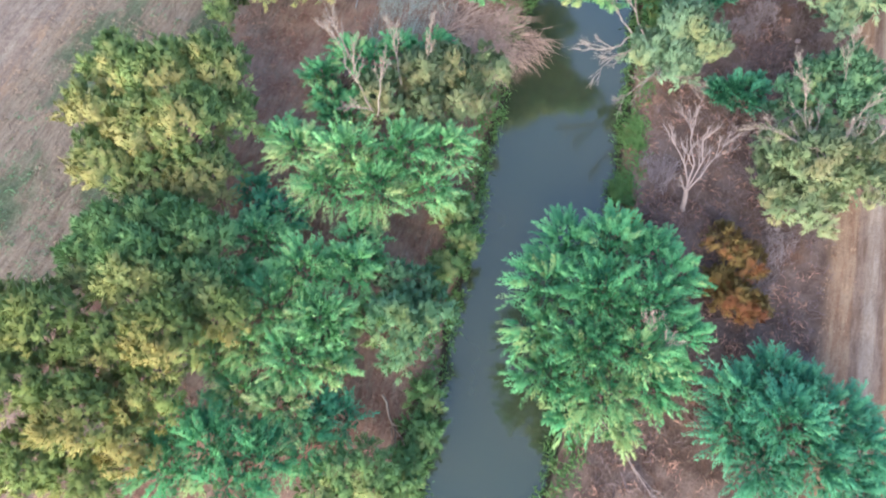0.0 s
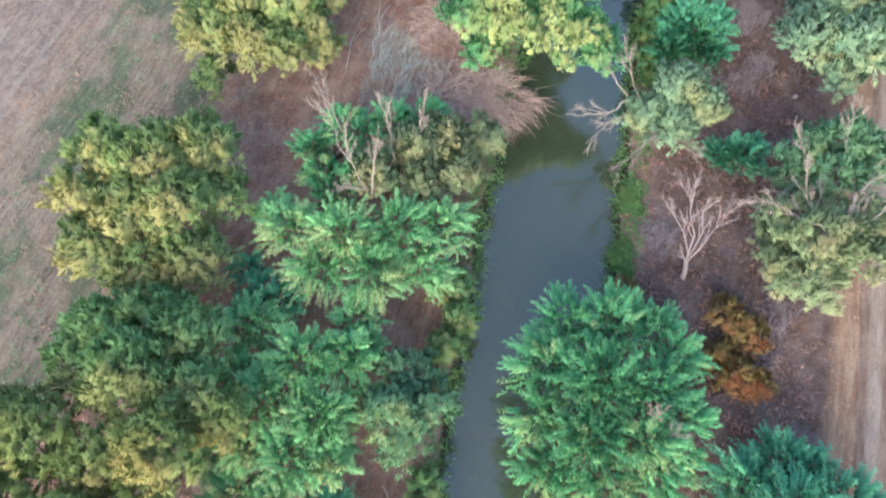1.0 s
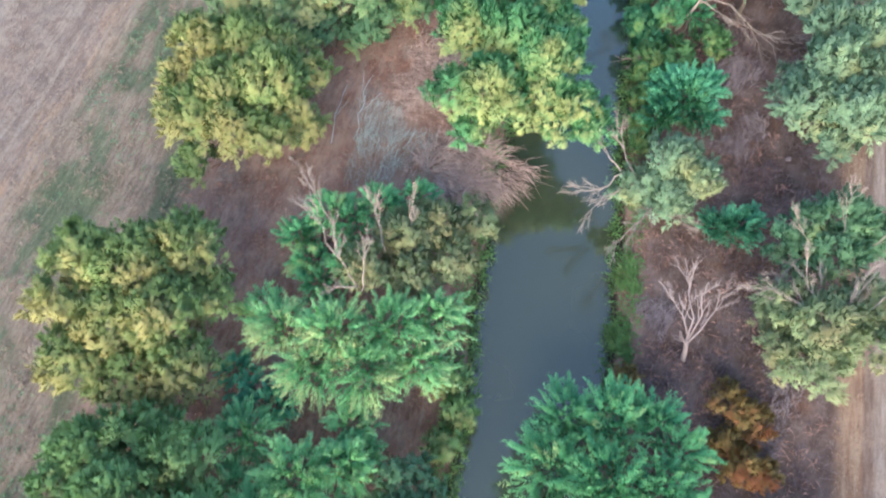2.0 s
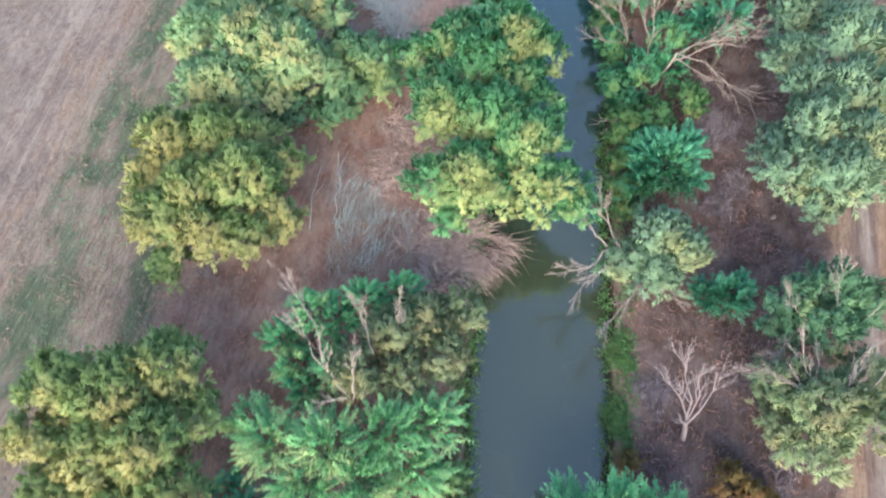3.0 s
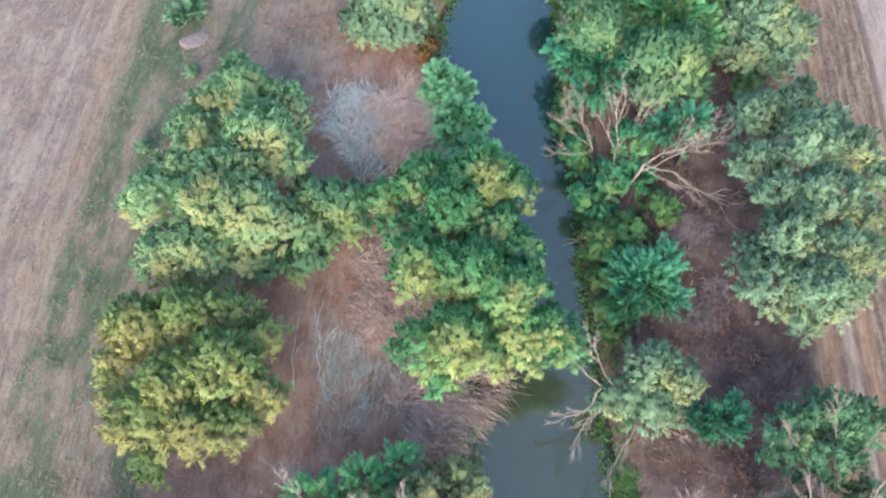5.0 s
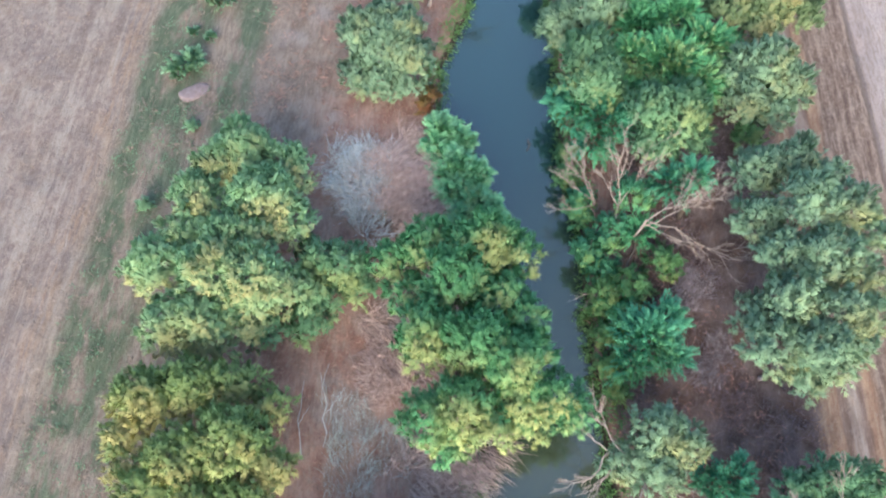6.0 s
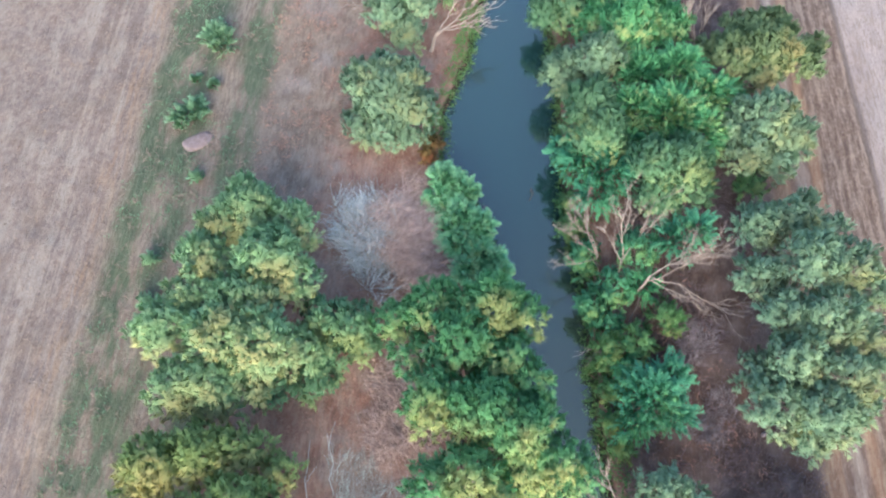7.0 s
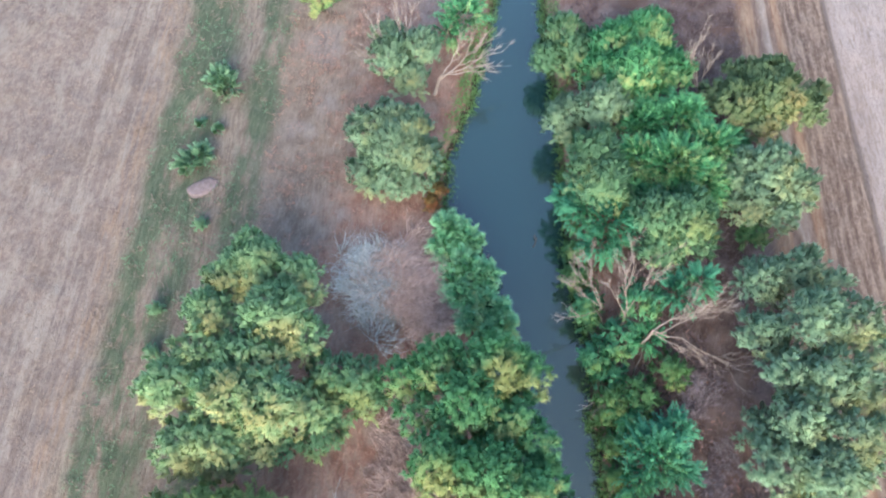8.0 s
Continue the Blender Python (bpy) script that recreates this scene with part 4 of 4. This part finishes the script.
tree("poplar_tree", 34.8, 58.1, [(-1.3, 2.1, 4.6, 2.3), (0.4, 1, 5.4, 2.49), (1.9, -0.5, 4.6, 2.05), (-1.5, -0.6, 4.4, 2.26), (0.6, -1.9, 3.8, 2.05)],
     "tuft", M_SILVER, "pale grey-green tree beside the ploughed strip", 140, group="poplars along the river")
tree("willow_bush", 33.6, 55.7, [(0, 0, 1.4, 1.5)],
     "tuft", M_BUSH, "dark green low bush in shade", 141, category="bush", group="willow bushes on the banks")
tree("tamarisk_tree", -7.2, 31.4, [(-0.9, 0.1, 2.8, 1.53), (1.1, 1.5, 3.2, 1.76), (-0.3, -1.7, 2.6, 1.44), (2.6, 0.6, 3.4, 1.7), (4.4, 1.5, 3.6, 1.6), (2.4, -2.3, 3.4, 1.7), (0.4, -3.4, 2.8, 1.5), (6.6, 1.9, 3.4, 1.5)],
     "spray", M_GREEN, "emerald feathery tree beside a greyish one", 158, dense=2.0, reach=0.85, lift=0.3, group="tamarisk trees")
tree("willow_bush", 0.8, 20.1, [(-0.2, 2.1, 1.2, 1.42), (0.5, -0.1, 0.9, 1.22), (-0.4, -1.9, 1, 1.2)],
     "tuft", M_OLIVE, "low tangled green bush on the bank", 142, category="bush", leaf=0.28, group="willow bushes on the banks")
tree("willow_bush", -1.3, 8.5, [(0.4, 2, 0.6, 1.2), (0.1, -0.2, 0.6, 1.17), (-0.5, -1.7, 0.6, 1.09)],
     "tuft", M_OLIVE, "low olive-green bush along the water", 143, category="bush", leaf=0.28, group="willow bushes on the banks")
tree("ash_tree", -8.4, 13.4, [(3.6, 5.9, 3, 1.66), (2.7, -0.7, 3, 1.38), (-3.8, -1.8, 3.4, 1.5), (-2.3, -3.6, 3.4, 1.62)],
     "spray", M_PALEGREEN, "slender green tree between denser crowns", 144, dense=2.03, fan=0.1, reach=0.75, lift=0.35, group="green trees in the thickets")
tree("ash_tree", -9, 8.4, [(2.4, 0.4, 2.6, 1.48), (-0.1, -0.7, 2.8, 1.31), (-2.3, 0.4, 3, 1.47)],
     "spray", M_TEAL, "blue-green sapling in the stand", 145, dense=1.6, group="green trees in the thickets")
tree("ash_tree", -10.6, 21.9, [(-0.1, -0.3, 2.4, 1.39), (-1.2, 1.3, 2, 1.22), (1.2, -1.1, 2.6, 1.47)],
     "spray", M_TEAL, "dark green sapling at the edge of a stand", 146, dense=1.6, group="green trees in the thickets")
tree("sumac_bush", 11.7, 21.9, [(0, 0, 0.35, 0.7)],
     "tuft", M_RUST, "small orange bush at the water", 148, category="bush", leaf=0.22, group="rusty bushes")
tree("bank_bush", 18.1, 48, [(-0.1, -0.4, 0.8, 1.49), (0.1, -4.4, 0.8, 1.57), (0, 4.9, 0.4, 1.12)],
     "tuft", M_DEEP, "green bank bush overhanging the river", 149, category="bush", leaf=0.28, group="bank bushes")
tree("willow_bush", 19.8, 47.3, [(1.6, 2.3, 1.8, 1.5), (-1.6, -2.3, 1, 1.46)],
     "spray", M_GREEN, "small green bush among dead branches", 150, category="bush", leaf=0.26, dense=1.6, group="willow bushes on the banks")
tree("sumac_bush", 9.2, 66.9, [(0.4, 0.5, 0.4, 0.89), (-0.3, -0.5, 0.3, 0.68)],
     "tuft", M_RUST, "small golden-brown bush at the water", 151, category="bush", leaf=0.22, group="rusty bushes")
tree("field_bush", -10.2, 76.4, [(-0.6, -0.3, 0.4, 1.41), (0.7, 0.2, 0.5, 1.31)],
     "spray", M_TUSSOCK, "low dark green bush in weedy grass", 152, category="bush", leaf=0.34, dense=2.0, reach=1.0, lift=1.1, group="weed clumps in the strip")
tree("field_bush", -6.4, 84, [(-0.2, 0.5, 0.5, 1.71), (0.1, -0.6, 0.4, 1.38)],
     "spray", M_TUSSOCK, "low green bush in the weedy strip", 153, category="bush", leaf=0.34, dense=2.0, reach=1.0, lift=1.1, group="weed clumps in the strip")
tree("field_bush", -15.1, 63, [(0, 0, 0.25, 0.55)],
     "tuft", M_TUSSOCK, "small green tuft of weeds", 154, category="bush", leaf=0.22, group="weed clumps in the strip")
tree("field_bush", -15.7, 59.4, [(0, 0, 0.25, 0.53)],
     "tuft", M_TUSSOCK, "small round green weed clump", 155, category="bush", leaf=0.22, group="weed clumps in the strip")
tree("field_bush", -10.6, 69.8, [(0, 0, 0.2, 0.58)],
     "tuft", M_TUSSOCK, "tiny green weed clump in dry grass", 156, category="bush", leaf=0.2, group="weed clumps in the strip")
tree("field_bush", -9.3, 80.3, [(0, 0, 0.3, 0.62)],
     "spray", M_TUSSOCK, "small pale green tuft in dry weeds", 160, category="bush", leaf=0.3, dense=2.0, lift=1.1, group="weed clumps in the strip")
tree("field_bush", -7.9, 79.2, [(0, 0, 0.3, 0.58)],
     "spray", M_TUSSOCK, "little green tuft beside brown grass", 161, category="bush", leaf=0.3, dense=2.0, lift=1.1, group="weed clumps in the strip")
tree("bank_bush", 16.3, 41.9, [(0.6, 3.3, 0.2, 1.09), (0.2, 1, 0.2, 1.07), (-0.3, -1.1, 0.2, 0.97), (-0.6, -3.1, 0.2, 0.87)],
     "tuft", M_BUSH, "dark green growth along the steep bank", 159, category="bush", leaf=0.28, group="bank bushes")
tree("bank_bush", 18.7, 57.5, [(-0.4, -1.1, 0.3, 1.21), (0.4, 1.1, 0.3, 1.04)],
     "tuft", M_BUSH, "green growth at the foot of the bank", 157, category="bush", leaf=0.26, group="bank bushes")

tree("green_reeds", 10.2, 58, [(0.6, 3.8, 0.9, 1.41), (-0.3, 1.7, 1, 1.48), (-1.5, 2.9, 0.9, 1.3), (-1.7, 1.0, 0.8, 1.3), (1, 0.6, 0.7, 1.38), (-1.4, -0.5, 0.9, 1.36), (0.3, -1.8, 0.7, 1.36), (-1.2, -2.9, 0.6, 1.25), (0.7, -0.6, 0.5, 1.19), (1.1, -2.8, 0.6, 1.3), (1.4, -4.2, 0.5, 1.25), (-0.2, -4.3, 0.5, 1.2)],
     "spray", M_REED, "dense green reeds leaning over the water", 501, category="reeds", leaf=0.42, dense=3.0, reach=0.9, lift=0.5, fan=0.3, trunk=0.03)
tree("green_reeds", 9.5, 62.7, [(0, 0.7, 1.1, 1.42), (-0.7, -0.9, 1, 1.4), (0.8, 0.2, 0.9, 1.14)],
     "spray", M_REED, "pale green reed clump beside dry straw", 512, category="reeds", leaf=0.42, dense=3.0, reach=0.9, lift=0.5, fan=0.3, trunk=0.03)


def dead_tree(x, y, top, limbs, thick, label, seed, material, forks=6):
    rng = np.random.default_rng(seed)
    z0 = float(height(x, y)) - 0.1
    t = thing("dead_tree", x, y, z0, label, "dead tree")
    fork = np.array(top) - (x, y, z0)
    v, f = tube(crooked(rng, (0, 0, 0), fork, 6, 0.08), np.linspace(thick * 1.4, thick, 6), 8)
    part("trunk", mesh_of("trunk", v, f, material, True), t)
    for b in limbs:
        bare_branch("branch", rng, fork * rng.uniform(0.75, 1.0), np.array(b) - (x, y, z0), thick * 0.55, forks, material, t)
    return t


dead_tree(15.5, 22.8, (15.4, 23.6, 1.6), [(14.0, 25.8, 3.9), (15.2, 26.9, 4.6), (16.4, 26.2, 4.4), (17.4, 25.6, 3.6), (14.6, 23.6, 2.6)], 0.13,
          "bare pinkish dead tree standing in dry scrub", 401, M_DEADPINK)
dead_tree(20.4, 49.6, (21.6, 49.7, 3.6), [(27.1, 49.4, 4.8), (25.4, 51.0, 4.8), (27.3, 45.6, 1.6), (24.6, 47.0, 2.6), (26.4, 50.0, 5.0)], 0.085,
          "broken pale dead tree leaning over green shrubs", 402, M_DEAD, 7)
dead_tree(19.3, 52.6, (19.0, 53.0, 2.2), [(17.2, 56.4, 4.4), (18.4, 56.8, 4.8), (15.2, 52.6, 3.4), (16.6, 54.8, 4.0)], 0.075,
          "bare grey dead tree leaning over the water", 403, M_DEAD, 6)
dead_tree(20.0, 50.8, (20.2, 51.6, 3.2), [(21.3, 55.6, 6.8), (20.4, 54.6, 6.0), (19.2, 53.6, 5.0), (23.5, 54.6, 6.2)], 0.08,
          "upright bare dead tree with pale forked branches", 404, M_DEAD, 6)
dead_tree(12.3, 78.0, (13.2, 78.3, 2.0), [(19.0, 78.5, 3.2), (18.0, 80.4, 3.8), (17.0, 77.2, 2.6), (15.6, 80.0, 3.8)], 0.14,
          "bleached dead tree reaching over the river", 405, M_DEAD)
dead_tree(34.7, 69.4, (34.7, 69.6, 2.6), [(34.4, 72.6, 6.0), (35.4, 73.4, 6.4), (33.8, 71.6, 5.4), (35.8, 71.4, 5.6)], 0.09,
          "thin whitish bare tree among leafy crowns", 406, M_DEAD)


def log(a, b, thick, label, seed, material, forks=4):
    rng = np.random.default_rng(seed)
    a, b = list(a), list(b)
    a[2] += float(height(a[0], a[1]))
    t = thing("fallen_branch", a[0], a[1], a[2], label, "fallen branch")
    bare_branch("stem", rng, np.zeros(3), np.array(b) - np.array(a), thick, forks, material, t, depth=2 if forks > 2 else 1, spread=0.5)


log((19.6, 48.6, 0.5), (16.2, 45.6, 0.2), 0.08, "long bare fallen branch on the green bank", 411, M_DEAD)
log((19.4, 48.2, 0.5), (19.2, 43.6, 0.5), 0.05, "thin bare fallen branch on the bank", 412, M_DEAD)
log((8.6, 9.4, 0.3), (11.8, 4.6, 0.2), 0.06, "thin fallen branch lying on dry earth", 413, M_DEADPINK)
log((-3.4, 10.6, 0.4), (-1.6, 7.0, 0.3), 0.07, "curved grey fallen branch in the undergrowth", 414, M_DEAD)
log((-6.6, 40.4, 0.1), (-5.4, 45.4, 0.5), 0.035, "thin pale pole lying in reddish grass", 416, M_GREYREED, 1)
log((-5.0, 40.6, 0.1), (-3.4, 46.2, 0.6), 0.035, "long bleached branch lying in dry grass", 417, M_GREYREED, 2)
log((-8.6, 31.6, 0.4), (-9.6, 34.2, 1.0), 0.05, "thin grey dead twig in reddish grass", 415, M_DEAD)


# ---- reeds, straw and low growth ----
def scatter(rng, n, x0, x1, y0, y1, chance, into=-0.5):
    """Places over a stretch of ground, kept by chance(x, y)."""
    x, y = rng.uniform(x0, x1, n), rng.uniform(y0, y1, n)
    keep = (rng.uniform(size=n) < chance(x, y)) & (inside(x, y) < into)
    x, y = x[keep], y[keep]
    return np.stack([x, y, height(x, y)], -1)


def clumps(rng, roots, per, length, width, lean, spread):
    n = len(roots)
    at = np.repeat(roots, per, 0) + rng.normal(size=(n * per, 3)) * [spread, spread, 0]
    way = unit(rng.normal(size=(n * per, 3)) * [0.6, 0.6, 0.25] + [0, 0, 0.75] + np.repeat(rng.normal(size=(n, 3)) * [lean, lean, 0], per, 0))
    return blades(rng, at, way, length * rng.uniform(0.5, 1.3, n * per), width, 0.35)


def stuff(name, v, f, material, label, category):
    return tagged(new(name, mesh_of(name, v, f, material, along=BLADE if f.shape[1] == 4 else None)), label, category, kind="stuff")


def west(x, y):
    return x - SLANT * y + 41.2


def east(x, y):
    return x - SLANT * y - 19.65


rng = np.random.default_rng(50)
p = scatter(rng, 26000, -45, 26, 5, 105, lambda x, y: (west(x, y) > 12) * (0.35 + 0.5 * wave(x, y, 0.5, 11)) * (east(x, y) < -3))
v, f = clumps(rng, p, 7, 0.6, 0.026, 0.6, 0.18)
stuff("reddish_herbs", v, f, M_REDGRASS, "reddish brown dry herbs between the trees", "dry herbs")
p = scatter(rng, 26000, -45, 40, 5, 105, lambda x, y: (west(x, y) > -1) * (0.3 + 0.8 * wave(x, y, 0.7, 12)) * (x < edges(y)[1]))
v, f = clumps(rng, p, 7, 0.55, 0.024, 0.7, 0.18)
stuff("dry_grass", v, f, M_DRYGRASS, "pale dry grass in loose clumps", "dry grass")
p = scatter(rng, 16000, -50, 15, 15, 105, lambda x, y: (west(x, y) > 0.8) * (west(x, y) < 12.5) * np.clip(0.3 + 1.6 * wave(x, y, 0.6, 13), 0, 1))
v, f = clumps(rng, p, 7, 0.30, 0.03, 0.5, 0.16)
stuff("green_weeds", v, f, M_WEED, "low grey-green weeds beside the stubble", "weeds")
p = scatter(rng, 30000, -62, 0, 10, 110, lambda x, y: (west(x, y) < 0.3) * (0.4 + 0.5 * wave(x, y, 0.9, 14)))
v, f = clumps(rng, p, 4, 0.28, 0.03, 0.5, 0.15)
stuff("stubble", v, f, M_DRYGRASS, "short cut pale stubble in the field", "stubble")
p = scatter(rng, 9000, 18, 60, 5, 100, lambda x, y: (east(x, y) > -2.4) * (east(x, y) < -0.4) * 0.9)
v, f = clumps(rng, p, 6, 0.3, 0.022, 0.5, 0.12)
stuff("verge_grass", v, f, M_PALEGRASS, "orange dry grass along the wheel track", "dry grass")


def right_bank(x, y):
    lo, hi = edges(y)
    return x - hi


p = scatter(rng, 15000, 8, 45, 5, 100, lambda x, y: (right_bank(x, y) > 1.5) * (east(x, y) < -2.0) * np.clip(0.45 + 1.0 * wave(x, y, 0.5, 15), 0, 1))
n = len(p) * 9
at = np.repeat(p, 9, 0) + rng.normal(size=(n, 3)) * [0.2, 0.2, 0.02]
way = unit(rng.normal(size=(n, 3)) * [0.8, 0.8, 0.2] + [0, 0, 0.7])
v, f = stems(rng, at, way, rng.uniform(0.4, 1.1, n), 0.018, rng.normal(size=(n, 3)) * 0.6)
stuff("twiggy_scrub", v, f, M_SCRUB, "purple-brown leafless twiggy scrub", "scrub")


def bank_side(x, y):
    d = -inside(x, y)
    return (d < 1.7) * np.clip(0.75 + 0.8 * wave(x, y, 0.6, 16), 0, 1)


p = scatter(rng, 60000, -5, 30, 4, 100, bank_side, into=0.15)
p[:, 2] = np.maximum(p[:, 2], WATER) - 0.05
v, f = clumps(rng, p, 8, 0.5, 0.045, 0.5, 0.2)
stuff("bank_herbs", v, f, M_BANK, "low green herbs along the river bank", "bank plants")


def reed_bed(name, x, y, rx, ry, n, length, lean, material, label, seed, width=0.018, category="reeds", rise=0.9, lay=None, dome=0.0, ruffle=1.1, tufts=0, loose=0.5):
    """A bed of long stems, leaning one way; lay bends the tips. tufts: how many stools the stems splay from; loose: below 0.5 the bed thins out to its edge less."""
    rng = np.random.default_rng(seed)
    t = thing(name, x, y, 0.0, label, category)
    a, s = rng.uniform(0, 2 * np.pi, n), rng.uniform(0, 1, n) ** loose
    s = s * (0.85 + 0.25 * np.sin(3 * a + seed) + 0.12 * np.sin(7 * a))
    at = np.stack([rx * s * np.cos(a), ry * s * np.sin(a), 0 * a], -1)
    at[:, 2] = np.maximum(height(x + at[:, 0], y + at[:, 1]), WATER) - 0.02
    at[:, 2] += dome * np.clip(1 - s, 0, 1)
    own = ruffle * np.stack([wave(at[:, 0], at[:, 1], 1.1, seed), wave(at[:, 0], at[:, 1], 1.1, seed + 1)], -1)
    way = unit(rng.normal(size=(n, 3)) * [0.3, 0.3, 0.2] + np.array([*lean, rise]) + np.concatenate([own, np.zeros((n, 1))], 1))
    if tufts:
        own = rng.integers(0, tufts, n)
        at = at[own] + rng.normal(size=(n, 3)) * [0.10, 0.10, 0.02]
        way = unit(rng.normal(size=(n, 3)) * [0.55, 0.55, 0.2] + np.array([*lean, rise]))
        a, s = a[own], s[own]
    bend = np.array([*(lay or lean), -0.6]) + 0.4 * rng.normal(size=(n, 3))
    sector = ((a + 0.5 * s) / (2 * np.pi) * 7).astype(int) % 7
    for k in range(7):
        q = sector == k
        v, f = stems(rng, at[q], way[q], length * rng.uniform(0.55, 1.25, q.sum()), width, bend[q])
        tone = np.stack([rng.uniform(size=q.sum()), np.clip(0.5 + 1.3 * wave(at[q, 0], at[q, 1], 2.2, seed + 2), 0, 1)], 1)
        clump = part("clump", mesh_of("clump", v, f, material, along=np.repeat([[0, 0, 0.5], [0, 0.5, 0.5], [0.5, 0.5, 1.0]], q.sum(), 0).ravel(), bunch=np.tile(tone, (3, 1))), t)
        tagged(clump, kind="stuff")
    return t


reed_bed("bank_grass", 13.1, 28.8, 0.7, 1.7, 700, 0.9, (-0.2, 0.2), M_BANK, "fresh green grass along the bank", 507, 0.03, category="grass")
reed_bed("bank_grass", 12.0, 24.5, 0.7, 1.8, 700, 0.9, (-0.2, 0.1), M_BANK, "fresh green grass at the water's edge", 508, 0.03, category="grass")
reed_bed("thorn_bush", 14.3, 25.7, 1.3, 1.5, 700, 1.0, (0.05, 0.1), M_VIOLET, "pale violet-grey leafless twiggy bush", 509, 0.014, category="bush")
reed_bed("thorn_bush", 19.1, 18.1, 1.5, 2.0, 800, 1.0, (0.0, 0.1), M_VIOLET, "violet-grey leafless bush in dry scrub", 510, 0.014, category="bush")
reed_bed("thorn_bush", 23.9, 45.0, 1.9, 2.2, 1000, 1.4, (0.2, -0.1), M_VIOLET, "tangled lilac-grey leafless bush", 511, 0.014, category="bush")
reed_bed("thorn_bush", 25.2, 47.2, 1.3, 1.4, 500, 1.1, (0.1, -0.1), M_SCRUB, "small purple-brown leafless bush beside dead wood", 513, 0.013, category="bush")
reed_bed("thorn_bush", 22.3, 38.4, 1.6, 1.5, 600, 1.0, (0.05, 0.05), M_VIOLET, "low lilac-grey leafless thorn bush", 514, 0.012, category="bush")
reed_bed("thorn_bush", 24.3, 39.9, 1.2, 1.5, 450, 0.9, (-0.05, 0.1), M_VIOLET, "thin pale twiggy bush in purple-brown scrub", 515, 0.012, category="bush")
reed_bed("thorn_bush", 23.4, 35.7, 1.5, 1.3, 500, 0.9, (0.0, 0.1), M_SCRUB, "low dry brown thorn bush in scrub", 516, 0.013, category="bush")
reed_bed("thorn_bush", 20.9, 20.2, 1.2, 1.6, 500, 1.0, (0.1, 0.0), M_VIOLET, "lilac-grey leafless bush near the wheel track", 517, 0.012, category="bush")
reed_bed("dead_reeds", 4.6, 59.4, 4.3, 5.2, 6500, 2.6, (0.5, -0.1), M_STRAW, "flattened dome of dry brown reed stems", 502, 0.017, rise=0.5, dome=0.9, loose=0.62, ruffle=1.5)
reed_bed("dead_reeds", 2.2, 60.2, 3.2, 5.2, 2300, 2.4, (-0.1, 0.1), M_GREYREED, "bleached grey-blue dead reeds", 503, 0.019, rise=0.55, dome=0.8, loose=0.6, ruffle=1.5)
reed_bed("dead_reeds", 2.6, 37.6, 3.9, 3.3, 2000, 2.7, (0.55, -0.4), M_STRAW, "dry brown reeds fallen towards the water", 504, 0.02, rise=0.35, ruffle=1.6)
reed_bed("dead_reeds", -2.6, 39.8, 3.4, 4.0, 1500, 1.2, (0.15, 0.35), M_HAZE, "thin pale teal dry reeds in reddish grass", 505, 0.009, rise=0.7, ruffle=0.6)
reed_bed("dead_reeds", 0.4, 45.6, 2.8, 4.2, 1300, 2.3, (0.35, -0.5), M_STRAW, "loose dry straw beside the willow", 506, 0.017, rise=0.45, ruffle=1.6)


def stone(x, y, sx, sy, sz, label, seed):
    bm = bmesh.new()
    bmesh.ops.create_icosphere(bm, subdivisions=4, radius=1.0)
    for w in bm.verts:
        k = 1 + 0.22 * noise.noise(w.co * 1.4 + Vector((seed, 0, 0))) + 0.08 * noise.noise(w.co * 4)
        w.co = Vector((w.co.x * sx, w.co.y * sy, max(w.co.z, -0.3) * sz)) * k
    me = bpy.data.meshes.new("stone")
    bm.to_mesh(me)
    bm.free()
    for q in me.polygons:
        q.use_smooth = True
    me.materials.append(M_STONE)
    ob = new("stone", me)
    ob.matrix_world = pose(x, y, float(height(x, y)) + 0.05, 0, 0, 15)
    tagged(ob, label, "stone")


# a scrap of pale litter, built with the stone's shape and material
stone(26.1, 37.1, 0.22, 0.18, 0.2, "small whitish piece of litter in purple-brown scrub", 5)
log((16.4, 60.7, 1.3), (17.1, 61.5, -1.15), 0.06, "short dark branch floating on the water", 418, M_BARK)
stone(-10.0, 73.6, 1.5, 0.8, 0.2, "pale mauve flat boulder lying in weedy grass", 3)
